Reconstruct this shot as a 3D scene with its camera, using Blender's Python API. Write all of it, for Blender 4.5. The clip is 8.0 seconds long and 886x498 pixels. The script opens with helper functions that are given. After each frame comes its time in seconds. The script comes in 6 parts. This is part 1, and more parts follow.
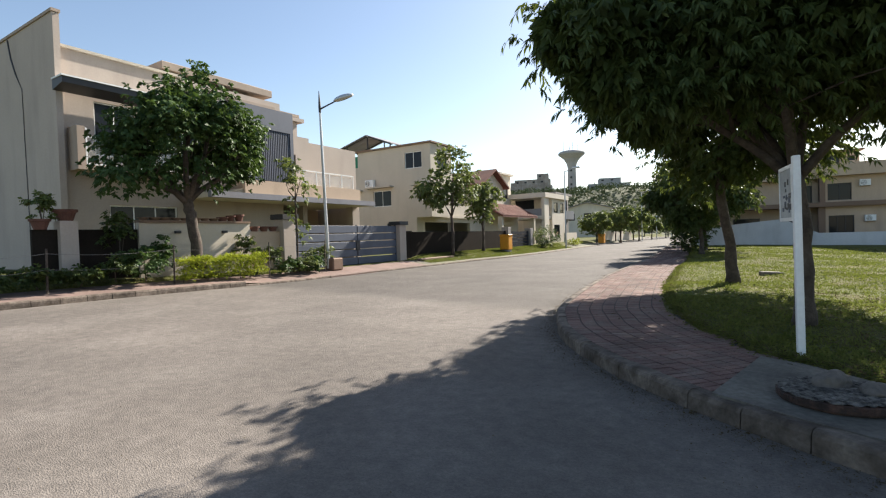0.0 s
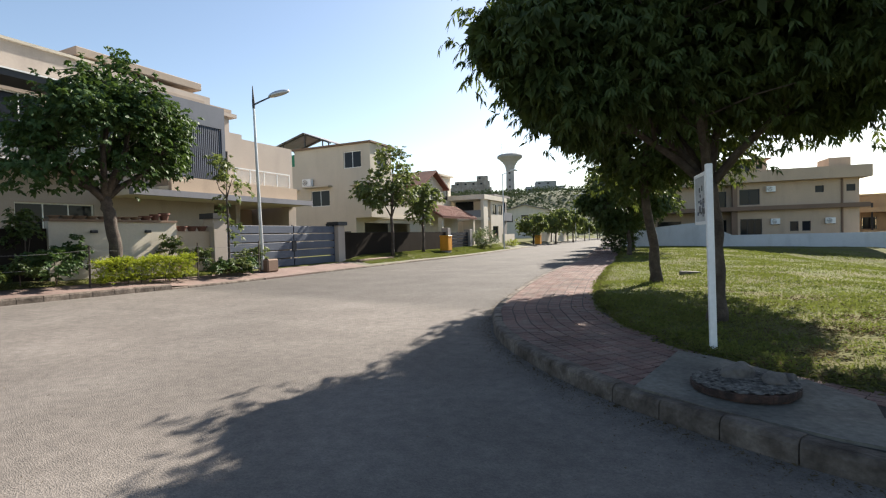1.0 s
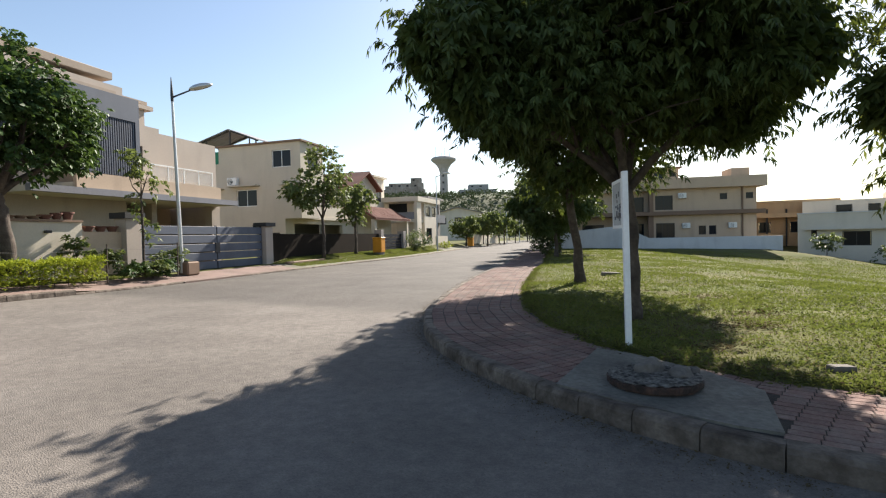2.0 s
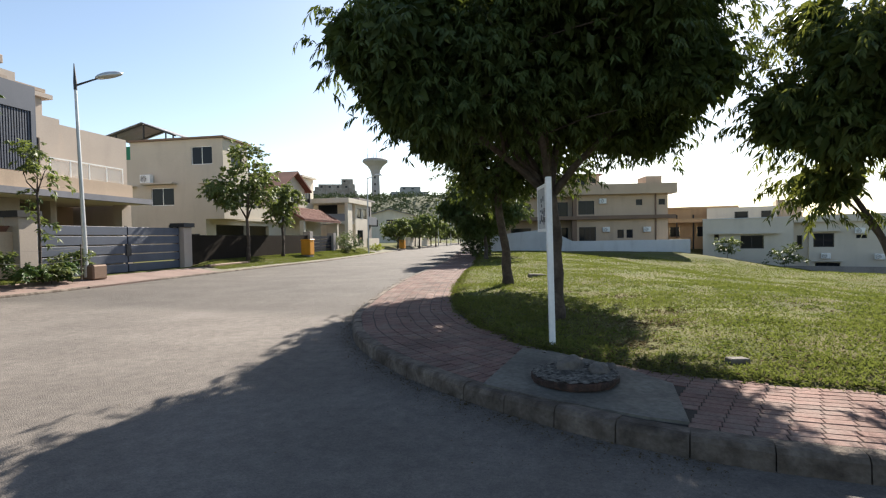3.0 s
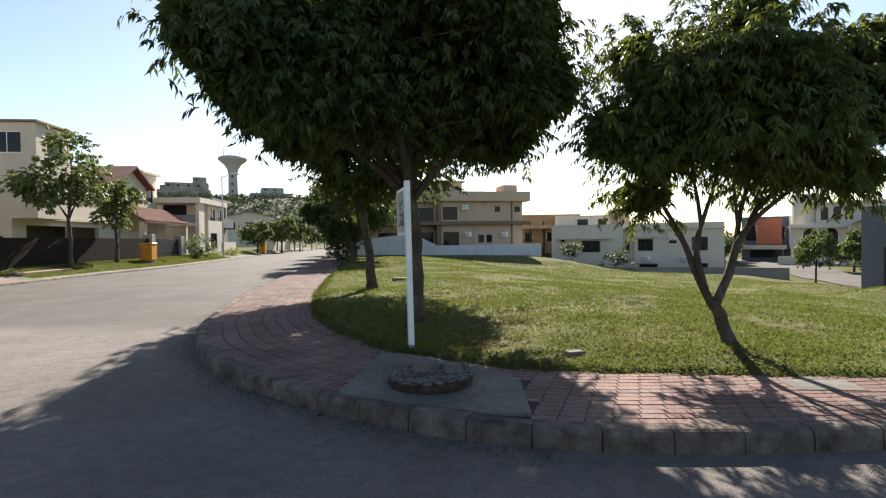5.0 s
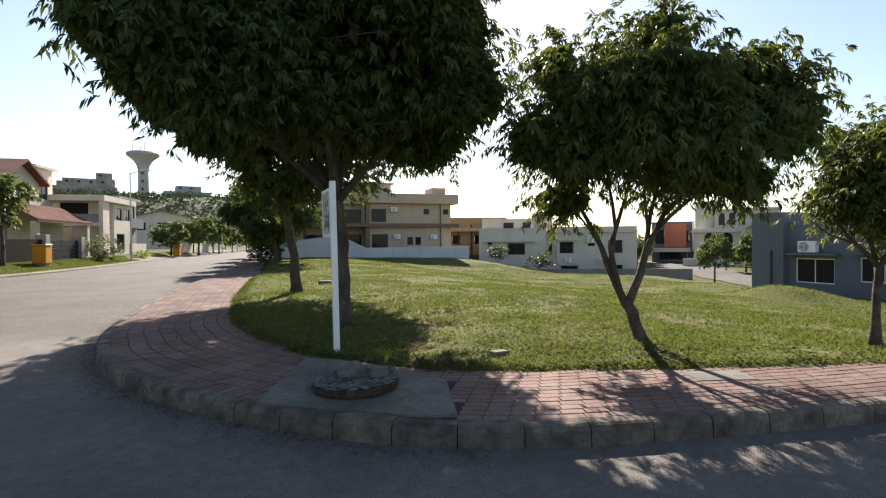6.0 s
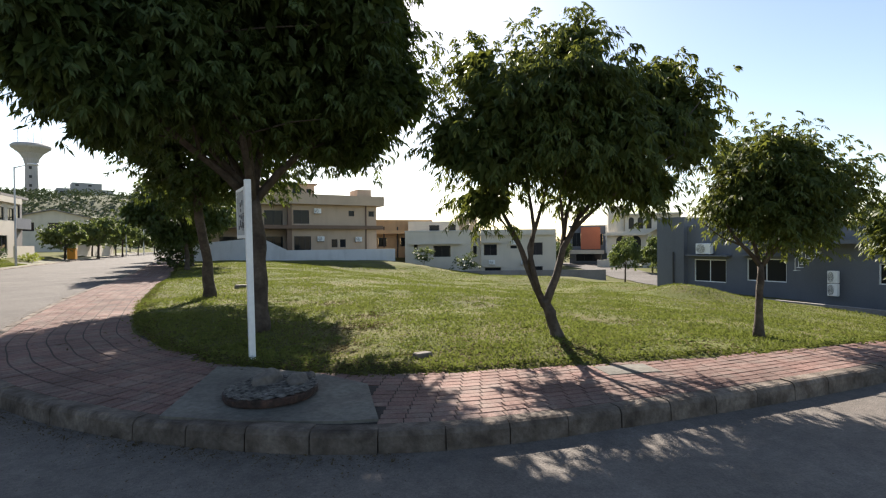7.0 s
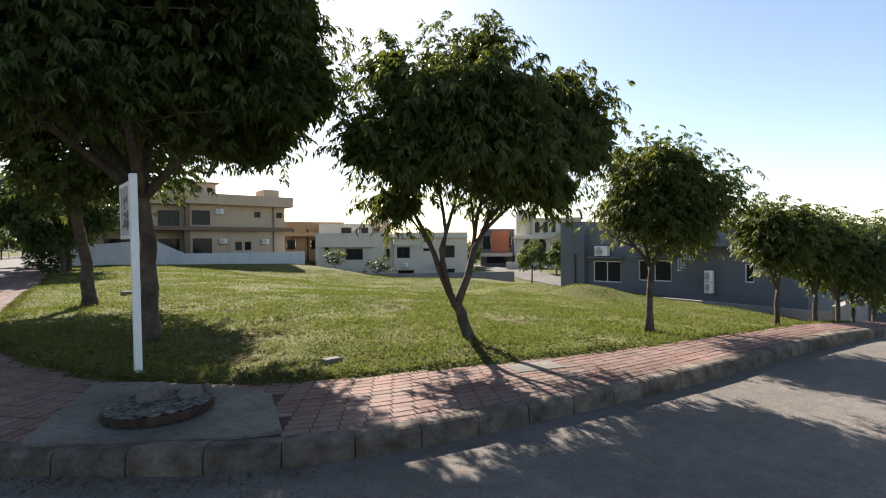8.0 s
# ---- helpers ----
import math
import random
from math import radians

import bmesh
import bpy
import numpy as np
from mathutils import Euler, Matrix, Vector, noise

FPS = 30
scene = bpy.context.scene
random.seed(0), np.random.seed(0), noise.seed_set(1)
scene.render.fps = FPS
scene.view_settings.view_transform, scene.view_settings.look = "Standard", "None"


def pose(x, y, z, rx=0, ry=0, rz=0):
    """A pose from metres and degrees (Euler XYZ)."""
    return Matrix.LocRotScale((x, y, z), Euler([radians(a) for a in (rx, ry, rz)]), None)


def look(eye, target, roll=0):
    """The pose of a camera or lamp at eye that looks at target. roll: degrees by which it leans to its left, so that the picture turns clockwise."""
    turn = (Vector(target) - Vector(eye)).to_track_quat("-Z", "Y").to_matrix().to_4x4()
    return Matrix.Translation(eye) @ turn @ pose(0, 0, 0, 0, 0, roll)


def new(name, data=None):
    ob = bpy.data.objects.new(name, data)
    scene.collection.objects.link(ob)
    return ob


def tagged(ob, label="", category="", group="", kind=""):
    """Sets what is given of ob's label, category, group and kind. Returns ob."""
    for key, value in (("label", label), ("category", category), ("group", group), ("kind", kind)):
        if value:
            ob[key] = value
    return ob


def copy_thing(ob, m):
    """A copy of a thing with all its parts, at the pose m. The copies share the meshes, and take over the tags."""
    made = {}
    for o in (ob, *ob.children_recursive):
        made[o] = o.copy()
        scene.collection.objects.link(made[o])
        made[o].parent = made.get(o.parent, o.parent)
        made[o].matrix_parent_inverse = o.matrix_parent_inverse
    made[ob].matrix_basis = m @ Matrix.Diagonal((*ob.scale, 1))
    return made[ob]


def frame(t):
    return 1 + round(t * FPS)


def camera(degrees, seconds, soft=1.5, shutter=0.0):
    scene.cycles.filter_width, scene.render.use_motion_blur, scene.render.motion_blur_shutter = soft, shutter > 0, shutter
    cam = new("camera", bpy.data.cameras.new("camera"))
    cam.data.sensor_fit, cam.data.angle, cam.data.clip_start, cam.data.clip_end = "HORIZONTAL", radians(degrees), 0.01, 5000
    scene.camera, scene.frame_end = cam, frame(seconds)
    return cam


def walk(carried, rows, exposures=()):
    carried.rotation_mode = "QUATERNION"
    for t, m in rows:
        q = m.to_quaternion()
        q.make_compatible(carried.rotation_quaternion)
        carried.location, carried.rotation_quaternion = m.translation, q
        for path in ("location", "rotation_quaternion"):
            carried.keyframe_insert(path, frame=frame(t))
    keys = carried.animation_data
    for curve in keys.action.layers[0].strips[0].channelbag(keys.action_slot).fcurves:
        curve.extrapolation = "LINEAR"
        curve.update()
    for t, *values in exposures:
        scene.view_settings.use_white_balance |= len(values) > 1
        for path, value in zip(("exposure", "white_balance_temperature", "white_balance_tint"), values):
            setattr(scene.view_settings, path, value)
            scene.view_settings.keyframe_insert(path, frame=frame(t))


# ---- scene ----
cam = camera(84.1, 8.0, 1.2)
PATH = [
    (0.0, (-0.001, 0.000, 1.551), (-3.953, 9.183, 1.305), -1.72),
    (0.5, (0.022, 0.009, 1.553), (-3.395, 9.404, 1.297), -1.59),
    (1.0, (0.046, 0.017, 1.555), (-2.773, 9.608, 1.291), -1.52),
    (1.5, (0.082, 0.031, 1.558), (-2.096, 9.788, 1.292), -1.42),
    (3.0, (0.130, 0.045, 1.559), (-0.002, 10.042, 1.322), -1.00),
    (3.5, (0.166, 0.064, 1.558), (0.737, 10.045, 1.332), -0.92),
    (4.0, (0.193, 0.077, 1.556), (1.467, 9.993, 1.336), -0.88),
    (4.5, (0.229, 0.099, 1.549), (2.100, 9.920, 1.345), -0.84),
    (6.0, (0.281, 0.133, 1.540), (4.160, 9.348, 1.383), -0.55),
    (6.5, (0.309, 0.131, 1.534), (4.826, 9.051, 1.400), -0.51),
    (7.0, (0.333, 0.143, 1.530), (5.543, 8.678, 1.409), -0.51),
    (7.5, (0.367, 0.172, 1.519), (6.309, 8.214, 1.418), -0.45),
    (8.0, (0.393, 0.194, 1.511), (7.019, 7.683, 1.436), -0.46),
]
EXPOSURE = 1.65
walk(cam, [(t, look(eye, target, roll)) for t, eye, target, roll in PATH], [(0.0, EXPOSURE, 6850, 10), (5.0, EXPOSURE, 6850, 11), (8.0, EXPOSURE + 0.08, 6950, 12)])

# ---- daylight: afternoon sun ahead of the camera, hazy bright sky ----
SUN = Vector((0.45, 1.32, 1.0)).normalized()
world = bpy.data.worlds.new("world")
scene.world = world
world.use_nodes = True
wn = world.node_tree.nodes
sky = wn.new("ShaderNodeTexSky")
sky.sky_type = "NISHITA"
sky.sun_disc = False
sky.sun_elevation = math.asin(SUN.z)
sky.sun_rotation = math.atan2(SUN.x, SUN.y)
sky.dust_density = 0.6
sky.air_density = 1.0
sky.ozone_density = 1.0
wn["Background"].inputs["Strength"].default_value = 0.062
world.node_tree.links.new(sky.outputs["Color"], wn["Background"].inputs["Color"])
sun_data = bpy.data.lights.new("sun", "SUN")
sun_data.energy, sun_data.angle, sun_data.color = 4.3, radians(0.55), (1.0, 0.95, 0.88)
sun = new("sun", sun_data)
sun.matrix_world = Matrix.Translation((40, 72, 80)) @ SUN.to_track_quat("Z", "Y").to_matrix().to_4x4()


# ---- materials ----
def material(name, colour, rough=0.8, vary=0.25, fine=30.0, coarse=1.2, bump=0.15, metal=0.0, streak=0.0, tint=None, per=0.0, spec=0.4):
    """Procedural surface: two scales of tone, optional run-off streaks, fine relief, variation from piece to piece."""
    m = bpy.data.materials.new(name)
    m.use_nodes = True
    nt, nd = m.node_tree, m.node_tree.nodes
    bs = nd["Principled BSDF"]
    tc = nd.new("ShaderNodeTexCoord")
    geo = nd.new("ShaderNodeNewGeometry")
    src = geo.outputs["Position"]

    def nz(scale, detail, vec=None):
        n = nd.new("ShaderNodeTexNoise")
        n.inputs["Scale"].default_value, n.inputs["Detail"].default_value = scale, detail
        nt.links.new(vec or src, n.inputs["Vector"])
        return n.outputs["Fac"]

    def ramp(fac, lo, hi, a, b):
        r = nd.new("ShaderNodeMapRange")
        for k, val in zip(("From Min", "From Max", "To Min", "To Max"), (lo, hi, a, b)):
            r.inputs[k].default_value = val
        nt.links.new(fac, r.inputs["Value"])
        return r.outputs["Result"]

    def times(a, b):
        q = nd.new("ShaderNodeMath")
        q.operation = "MULTIPLY"
        nt.links.new(a, q.inputs[0])
        nt.links.new(b, q.inputs[1])
        return q.outputs[0]

    tone = times(ramp(nz(fine, 5), 0.3, 0.7, 1 - vary * 0.6, 1 + vary * 0.6), ramp(nz(coarse, 4), 0.3, 0.7, 1 - vary, 1 + vary * 0.7))
    if streak:
        mp = nd.new("ShaderNodeMapping")
        mp.inputs["Scale"].default_value = (0.9, 0.9, 0.16)
        nt.links.new(src, mp.inputs["Vector"])
        tone = times(tone, ramp(nz(1.6, 6, mp.outputs["Vector"]), 0.50, 0.80, 1.0, 1 - streak))
    if per:
        oi = nd.new("ShaderNodeObjectInfo")
        tone = times(tone, ramp(oi.outputs["Random"], 0, 1, 1 - per, 1 + per))
        tone = times(tone, ramp(geo.outputs["Random Per Island"], 0, 1, 1 - per, 1 + per))
    mix = nd.new("ShaderNodeMix")
    mix.data_type = "RGBA"
    mix.inputs[6].default_value = (*colour, 1)
    mix.inputs[7].default_value = (*(tint or colour), 1)
    nt.links.new(ramp(nz(coarse * 2.7, 5), 0.42, 0.66, 0, 1), mix.inputs[0])
    sc = nd.new("ShaderNodeVectorMath")
    sc.operation = "SCALE"
    nt.links.new(mix.outputs[2], sc.inputs[0])
    nt.links.new(tone, sc.inputs["Scale"])
    nt.links.new(sc.outputs[0], bs.inputs["Base Color"])
    bs.inputs["Roughness"].default_value, bs.inputs["Metallic"].default_value = rough, metal
    bs.inputs["Specular IOR Level"].default_value = spec
    if bump:
        bp = nd.new("ShaderNodeBump")
        bp.inputs["Strength"].default_value, bp.inputs["Distance"].default_value = bump, 0.02
        nt.links.new(nz(fine * 1.6, 6), bp.inputs["Height"])
        nt.links.new(bp.outputs["Normal"], bs.inputs["Normal"])
    return m


def leaf_material(name, colour, tint, through_colour, share=0.35, rough=0.5, gloss=0.16, dry=None):
    """Leaves that differ one from another and let light through; dry: a second colour in broad patches over the ground."""
    m = bpy.data.materials.new(name)
    m.use_nodes = True
    nt, nd = m.node_tree, m.node_tree.nodes
    bs, out = nd["Principled BSDF"], nd["Material Output"]
    geo = nd.new("ShaderNodeNewGeometry")
    mix = nd.new("ShaderNodeMix")
    mix.data_type = "RGBA"
    mix.inputs[6].default_value, mix.inputs[7].default_value = (*colour, 1), (*tint, 1)
    nt.links.new(geo.outputs["Random Per Island"], mix.inputs[0])
    shown = mix.outputs[2]
    if dry:
        no = nd.new("ShaderNodeTexNoise")
        no.inputs["Scale"].default_value, no.inputs["Detail"].default_value = 0.55, 6.0
        nt.links.new(geo.outputs["Position"], no.inputs["Vector"])
        mr = nd.new("ShaderNodeMapRange")
        for k, v in zip(("From Min", "From Max", "To Min", "To Max"), (0.42, 0.66, 0.0, 0.7)):
            mr.inputs[k].default_value = v
        nt.links.new(no.outputs["Fac"], mr.inputs["Value"])
        faded = nd.new("ShaderNodeMix")
        faded.data_type = "RGBA"
        faded.inputs[7].default_value = (*dry, 1)
        nt.links.new(mr.outputs["Result"], faded.inputs[0])
        nt.links.new(shown, faded.inputs[6])
        shown = faded.outputs[2]
    nt.links.new(shown, bs.inputs["Base Color"])
    bs.inputs["Roughness"].default_value = rough
    bs.inputs["Specular IOR Level"].default_value = gloss
    tr = nd.new("ShaderNodeBsdfTranslucent")
    tr.inputs["Color"].default_value = (*through_colour, 1)
    ms = nd.new("ShaderNodeMixShader")
    ms.inputs[0].default_value = share
    nt.links.new(bs.outputs[0], ms.inputs[1])
    nt.links.new(tr.outputs[0], ms.inputs[2])
    nt.links.new(ms.outputs[0], out.inputs["Surface"])
    return m


def glass_material(name, colour, rough=0.04):
    m = bpy.data.materials.new(name)
    m.use_nodes = True
    bs = m.node_tree.nodes["Principled BSDF"]
    bs.inputs["Base Color"].default_value = (*colour, 1)
    bs.inputs["Roughness"].default_value = rough
    bs.inputs["Specular IOR Level"].default_value = 0.16
    return m


def paver_sheet():
    """Red pavers too far off to be laid singly: colour and joints from a brick pattern 0.2 by 0.1 m."""
    m = material("red_paver_field", (0.20, 0.14, 0.12), 0.85, 0.2, 40, 1.0, 0.2, tint=(0.19, 0.14, 0.12))
    nt, nd = m.node_tree, m.node_tree.nodes
    br = nd.new("ShaderNodeTexBrick")
    br.inputs["Scale"].default_value = 1.0
    br.inputs["Brick Width"].default_value, br.inputs["Row Height"].default_value, br.inputs["Mortar Size"].default_value = 0.2, 0.1, 0.006
    geo = nd.new("ShaderNodeNewGeometry")
    nt.links.new(geo.outputs["Position"], br.inputs["Vector"])
    bp = nd.new("ShaderNodeBump")
    bp.inputs["Strength"].default_value, bp.inputs["Distance"].default_value, bp.invert = 0.6, 0.01, True
    nt.links.new(br.outputs["Fac"], bp.inputs["Height"])
    nt.links.new(bp.outputs["Normal"], nd["Principled BSDF"].inputs["Normal"])
    return m


def asphalt():
    """Worn asphalt: pale grit and dark binder at grain size, dusty patches and dark worn areas."""
    m = material("asphalt", (0.124, 0.107, 0.093), 0.9, 0.20, 30, 0.30, 0.0, tint=(0.150, 0.131, 0.115))
    nt, nd = m.node_tree, m.node_tree.nodes
    bs = nd["Principled BSDF"]
    old = bs.inputs["Base Color"].links[0].from_socket
    geo = nd.new("ShaderNodeNewGeometry")
    vo = nd.new("ShaderNodeTexVoronoi")
    vo.inputs["Scale"].default_value = 95.0
    nt.links.new(geo.outputs["Position"], vo.inputs["Vector"])
    sep = nd.new("ShaderNodeSeparateColor")
    nt.links.new(vo.outputs["Color"], sep.inputs[0])
    mr = nd.new("ShaderNodeMapRange")
    for k, v in zip(("From Min", "From Max", "To Min", "To Max"), (0.0, 1.0, 0.86, 1.14)):
        mr.inputs[k].default_value = v
    nt.links.new(sep.outputs[0], mr.inputs["Value"])
    no = nd.new("ShaderNodeTexNoise")
    no.inputs["Scale"].default_value, no.inputs["Detail"].default_value = 7.0, 8.0
    nt.links.new(geo.outputs["Position"], no.inputs["Vector"])
    mr2 = nd.new("ShaderNodeMapRange")
    for k, v in zip(("From Min", "From Max", "To Min", "To Max"), (0.32, 0.68, 0.84, 1.15)):
        mr2.inputs[k].default_value = v
    nt.links.new(no.outputs["Fac"], mr2.inputs["Value"])
    mu = nd.new("ShaderNodeMath")
    mu.operation = "MULTIPLY"
    nt.links.new(mr.outputs["Result"], mu.inputs[0])
    nt.links.new(mr2.outputs["Result"], mu.inputs[1])
    # the main street beyond the junction was resurfaced with a darker mix
    pos = nd.new("ShaderNodeSeparateXYZ")
    nt.links.new(geo.outputs["Position"], pos.inputs[0])
    wob = nd.new("ShaderNodeMath")
    wob.operation = "MULTIPLY_ADD"
    wob.inputs[1].default_value = 2.4
    nt.links.new(no.outputs["Fac"], wob.inputs[0])
    lean = nd.new("ShaderNodeMath")
    lean.operation = "MULTIPLY_ADD"
    lean.inputs[1].default_value = 0.28
    nt.links.new(pos.outputs["X"], lean.inputs[0])
    nt.links.new(pos.outputs["Y"], lean.inputs[2])
    nt.links.new(lean.outputs[0], wob.inputs[2])
    mr3 = nd.new("ShaderNodeMapRange")
    for k, v in zip(("From Min", "From Max", "To Min", "To Max"), (10.3, 11.2, 1.0, 0.60)):
        mr3.inputs[k].default_value = v
    nt.links.new(wob.outputs[0], mr3.inputs["Value"])
    mu2 = nd.new("ShaderNodeMath")
    mu2.operation = "MULTIPLY"
    nt.links.new(mu.outputs[0], mu2.inputs[0])
    nt.links.new(mr3.outputs["Result"], mu2.inputs[1])
    sc = nd.new("ShaderNodeVectorMath")
    sc.operation = "SCALE"
    nt.links.new(old, sc.inputs[0])
    nt.links.new(mu2.outputs[0], sc.inputs["Scale"])
    nt.links.new(sc.outputs[0], bs.inputs["Base Color"])
    bp = nd.new("ShaderNodeBump")
    bp.inputs["Strength"].default_value, bp.inputs["Distance"].default_value = 0.55, 0.012
    nt.links.new(vo.outputs["Distance"], bp.inputs["Height"])
    nt.links.new(bp.outputs["Normal"], bs.inputs["Normal"])
    return m


ASPHALT = asphalt()
GRASS_SOIL = material("lawn_soil", (0.092, 0.100, 0.036), 0.95, 0.25, 14, 0.35, 0.5, tint=(0.118, 0.106, 0.050))
GRASS_SOIL.node_tree.nodes["Principled BSDF"].inputs["Specular IOR Level"].default_value = 0.05
CONCRETE = material("kerb_concrete", (0.166, 0.136, 0.112), 0.9, 0.42, 26, 2.4, 0.5, per=0.16, tint=(0.086, 0.067, 0.053))
PAD = material("cement_pad", (0.132, 0.124, 0.106), 0.9, 0.4, 20, 1.2, 0.3, tint=(0.118, 0.106, 0.088))
PAVER = material("red_paver", (0.168, 0.098, 0.082), 0.85, 0.32, 40, 1.3, 0.35, tint=(0.172, 0.124, 0.106), per=0.13)
PAVER_FIELD = paver_sheet()
for dull in (PAVER, PAVER_FIELD, CONCRETE):
    dull.node_tree.nodes["Principled BSDF"].inputs["Specular IOR Level"].default_value = 0.2
SOIL = material("worn_earth", (0.15, 0.13, 0.10), 0.95, 0.35, 18, 0.8, 0.4, tint=(0.11, 0.12, 0.06))
JOINT = material("paver_joint_sand", (0.032, 0.026, 0.022), 0.95, 0.3, 40, 2, 0.3)
BARK = material("bark", (0.066, 0.050, 0.040), 0.95, 0.35, 22, 2.5, 0.9, tint=(0.10, 0.080, 0.064))
STONE = material("loose_stone", (0.135, 0.118, 0.102), 0.9, 0.3, 22, 4, 0.6)
IRON = material("manhole_iron", (0.034, 0.022, 0.018), 0.85, 0.4, 30, 5, 0.6, tint=(0.085, 0.045, 0.034))
LID = material("manhole_lid_dirt", (0.16, 0.145, 0.125), 0.95, 0.5, 22, 7, 0.8, tint=(0.03, 0.026, 0.022))
BEIGE = material("beige_plaster", (0.425, 0.360, 0.308), 0.85, 0.07, 18, 0.5, 0.06, streak=0.16)
CREAM = material("cream_plaster", (0.52, 0.462, 0.375), 0.85, 0.07, 18, 0.5, 0.06, streak=0.12)
TAN = material("tan_plaster", (0.50, 0.378, 0.275), 0.85, 0.08, 18, 0.5, 0.06, streak=0.18)
OCHRE = material("ochre_plaster", (0.55, 0.36, 0.20), 0.85, 0.1, 18, 0.5, 0.06, streak=0.25)
WHITE = material("white_paint", (0.59, 0.53, 0.44), 0.75, 0.06, 18, 0.5, 0.05, streak=0.12)
BLUEWHITE = material("white_boundary_paint", (0.55, 0.56, 0.57), 0.8, 0.08, 14, 0.7, 0.08, streak=0.2)
SLATE = material("slate_grey_paint", (0.13, 0.14, 0.16), 0.8, 0.1, 16, 0.5, 0.06, streak=0.12)
# blue-grey paint, darkened: the shade on the driveway gate is in its colour
STEEL_GREY = material("shade_toned_grey_metal_paint", (0.082, 0.096, 0.128), 0.55, 0.1, 20, 0.8, 0.05, streak=0.2)
SLAB_GREY = material("grey_slab_paint", (0.22, 0.22, 0.24), 0.8, 0.1, 16, 0.6, 0.05, streak=0.15)
OCHRE_RED = material("terracotta_plaster", (0.42, 0.14, 0.08), 0.85, 0.1, 18, 0.5, 0.06)
BROWN = material("brown_band_paint", (0.20, 0.13, 0.09), 0.8, 0.1, 16, 0.6, 0.05)
DARKWALL = material("dark_boundary_plaster", (0.026, 0.021, 0.017), 0.9, 0.15, 16, 0.6, 0.1, streak=0.2, spec=0.05)
REDTILE = material("red_roof_tile", (0.155, 0.066, 0.050), 0.95, 0.2, 20, 1.0, 0.2, per=0.1)
RAWCON = material("bare_concrete", (0.26, 0.24, 0.23), 0.9, 0.2, 14, 0.4, 0.1, streak=0.3)
PALECON = material("tower_concrete", (0.36, 0.35, 0.35), 0.9, 0.1, 10, 0.1, 0.05, streak=0.2)
GALV = material("galvanised_steel", (0.55, 0.56, 0.56), 0.45, 0.1, 20, 2, 0.03, metal=0.6)
WHITEMETAL = material("white_enamel", (0.80, 0.80, 0.78), 0.4, 0.08, 20, 2, 0.03)
DARKMETAL = material("dark_metal", (0.035, 0.035, 0.038), 0.5, 0.1, 20, 2, 0.03)
YELLOW = material("yellow_paint", (0.58, 0.25, 0.02), 0.55, 0.12, 20, 2, 0.05)
TERRACOTTA = material("terracotta", (0.13, 0.06, 0.045), 0.85, 0.2, 20, 3, 0.1)
ROOFTAN = material("buff_fascia_paint", (0.37, 0.295, 0.235), 0.85, 0.08, 18, 0.5, 0.06, streak=0.2)
DARKGATE = material("dark_gate_paint", (0.016, 0.018, 0.026), 0.6, 0.1, 20, 0.8, 0.05, streak=0.2, spec=0.12)
# bare brick and concrete, lightened so the colour carries the haze of distance
RUBBLE = material("hazed_bare_brick_and_concrete", (0.34, 0.275, 0.235), 0.95, 0.25, 8, 0.25, 0.1, streak=0.35, tint=(0.42, 0.375, 0.33))
NET = material("green_shade_net", (0.03, 0.22, 0.13), 0.9, 0.15, 40, 2, 0.1)
BOARD = material("weathered_board", (0.42, 0.43, 0.42), 0.6, 0.2, 30, 4, 0.05)
GLASS = glass_material("tinted_window_glass", (0.018, 0.020, 0.024))
RAILGLASS = glass_material("rail_glass", (0.45, 0.50, 0.50), 0.1)
RAILGLASS.node_tree.nodes["Principled BSDF"].inputs["Alpha"].default_value = 0.16
LEAF = leaf_material("dark_leaf", (0.030, 0.052, 0.019), (0.068, 0.096, 0.032), (0.18, 0.23, 0.04), 0.18)
LEAF_YOUNG = leaf_material("young_leaf", (0.022, 0.044, 0.014), (0.078, 0.100, 0.028), (0.25, 0.28, 0.05), 0.22)
LEAF_BROAD = leaf_material("broad_leaf", (0.026, 0.058, 0.017), (0.065, 0.105, 0.036), (0.12, 0.20, 0.04), 0.16)
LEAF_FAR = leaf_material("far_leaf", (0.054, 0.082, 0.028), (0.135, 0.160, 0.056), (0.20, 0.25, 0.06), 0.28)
HEDGE = leaf_material("yellow_hedge_leaf", (0.14, 0.20, 0.02), (0.30, 0.34, 0.03), (0.38, 0.42, 0.04), 0.3)
BLADE = leaf_material("grass_blade", (0.094, 0.112, 0.029), (0.150, 0.150, 0.050), (0.18, 0.215, 0.045), 0.32, 0.9, gloss=0.0, dry=(0.155, 0.142, 0.062))
DRYLEAF = leaf_material("dry_leaf", (0.055, 0.040, 0.022), (0.13, 0.10, 0.055), (0.12, 0.09, 0.04), 0.1, gloss=0.0)
WEED = leaf_material("lawn_weed_leaf", (0.070, 0.098, 0.028), (0.135, 0.150, 0.050), (0.16, 0.20, 0.04), 0.3, 0.8, gloss=0.05)
HILLSOIL = material("hill_soil", (0.070, 0.084, 0.040), 0.95, 0.3, 2.0, 0.06, 0.3, tint=(0.098, 0.098, 0.056))
SCRUB = leaf_material("hill_scrub", (0.085, 0.108, 0.050), (0.125, 0.138, 0.072), (0.06, 0.09, 0.03), 0.05, 0.95)


# ---- mesh helpers ----
def link_mesh(name, me, mat, parent=None, label=""):
    me.materials.append(mat)
    ob = new(name, me)
    if parent is not None:
        ob.parent = parent
    if label:
        ob["label"] = label
    return ob


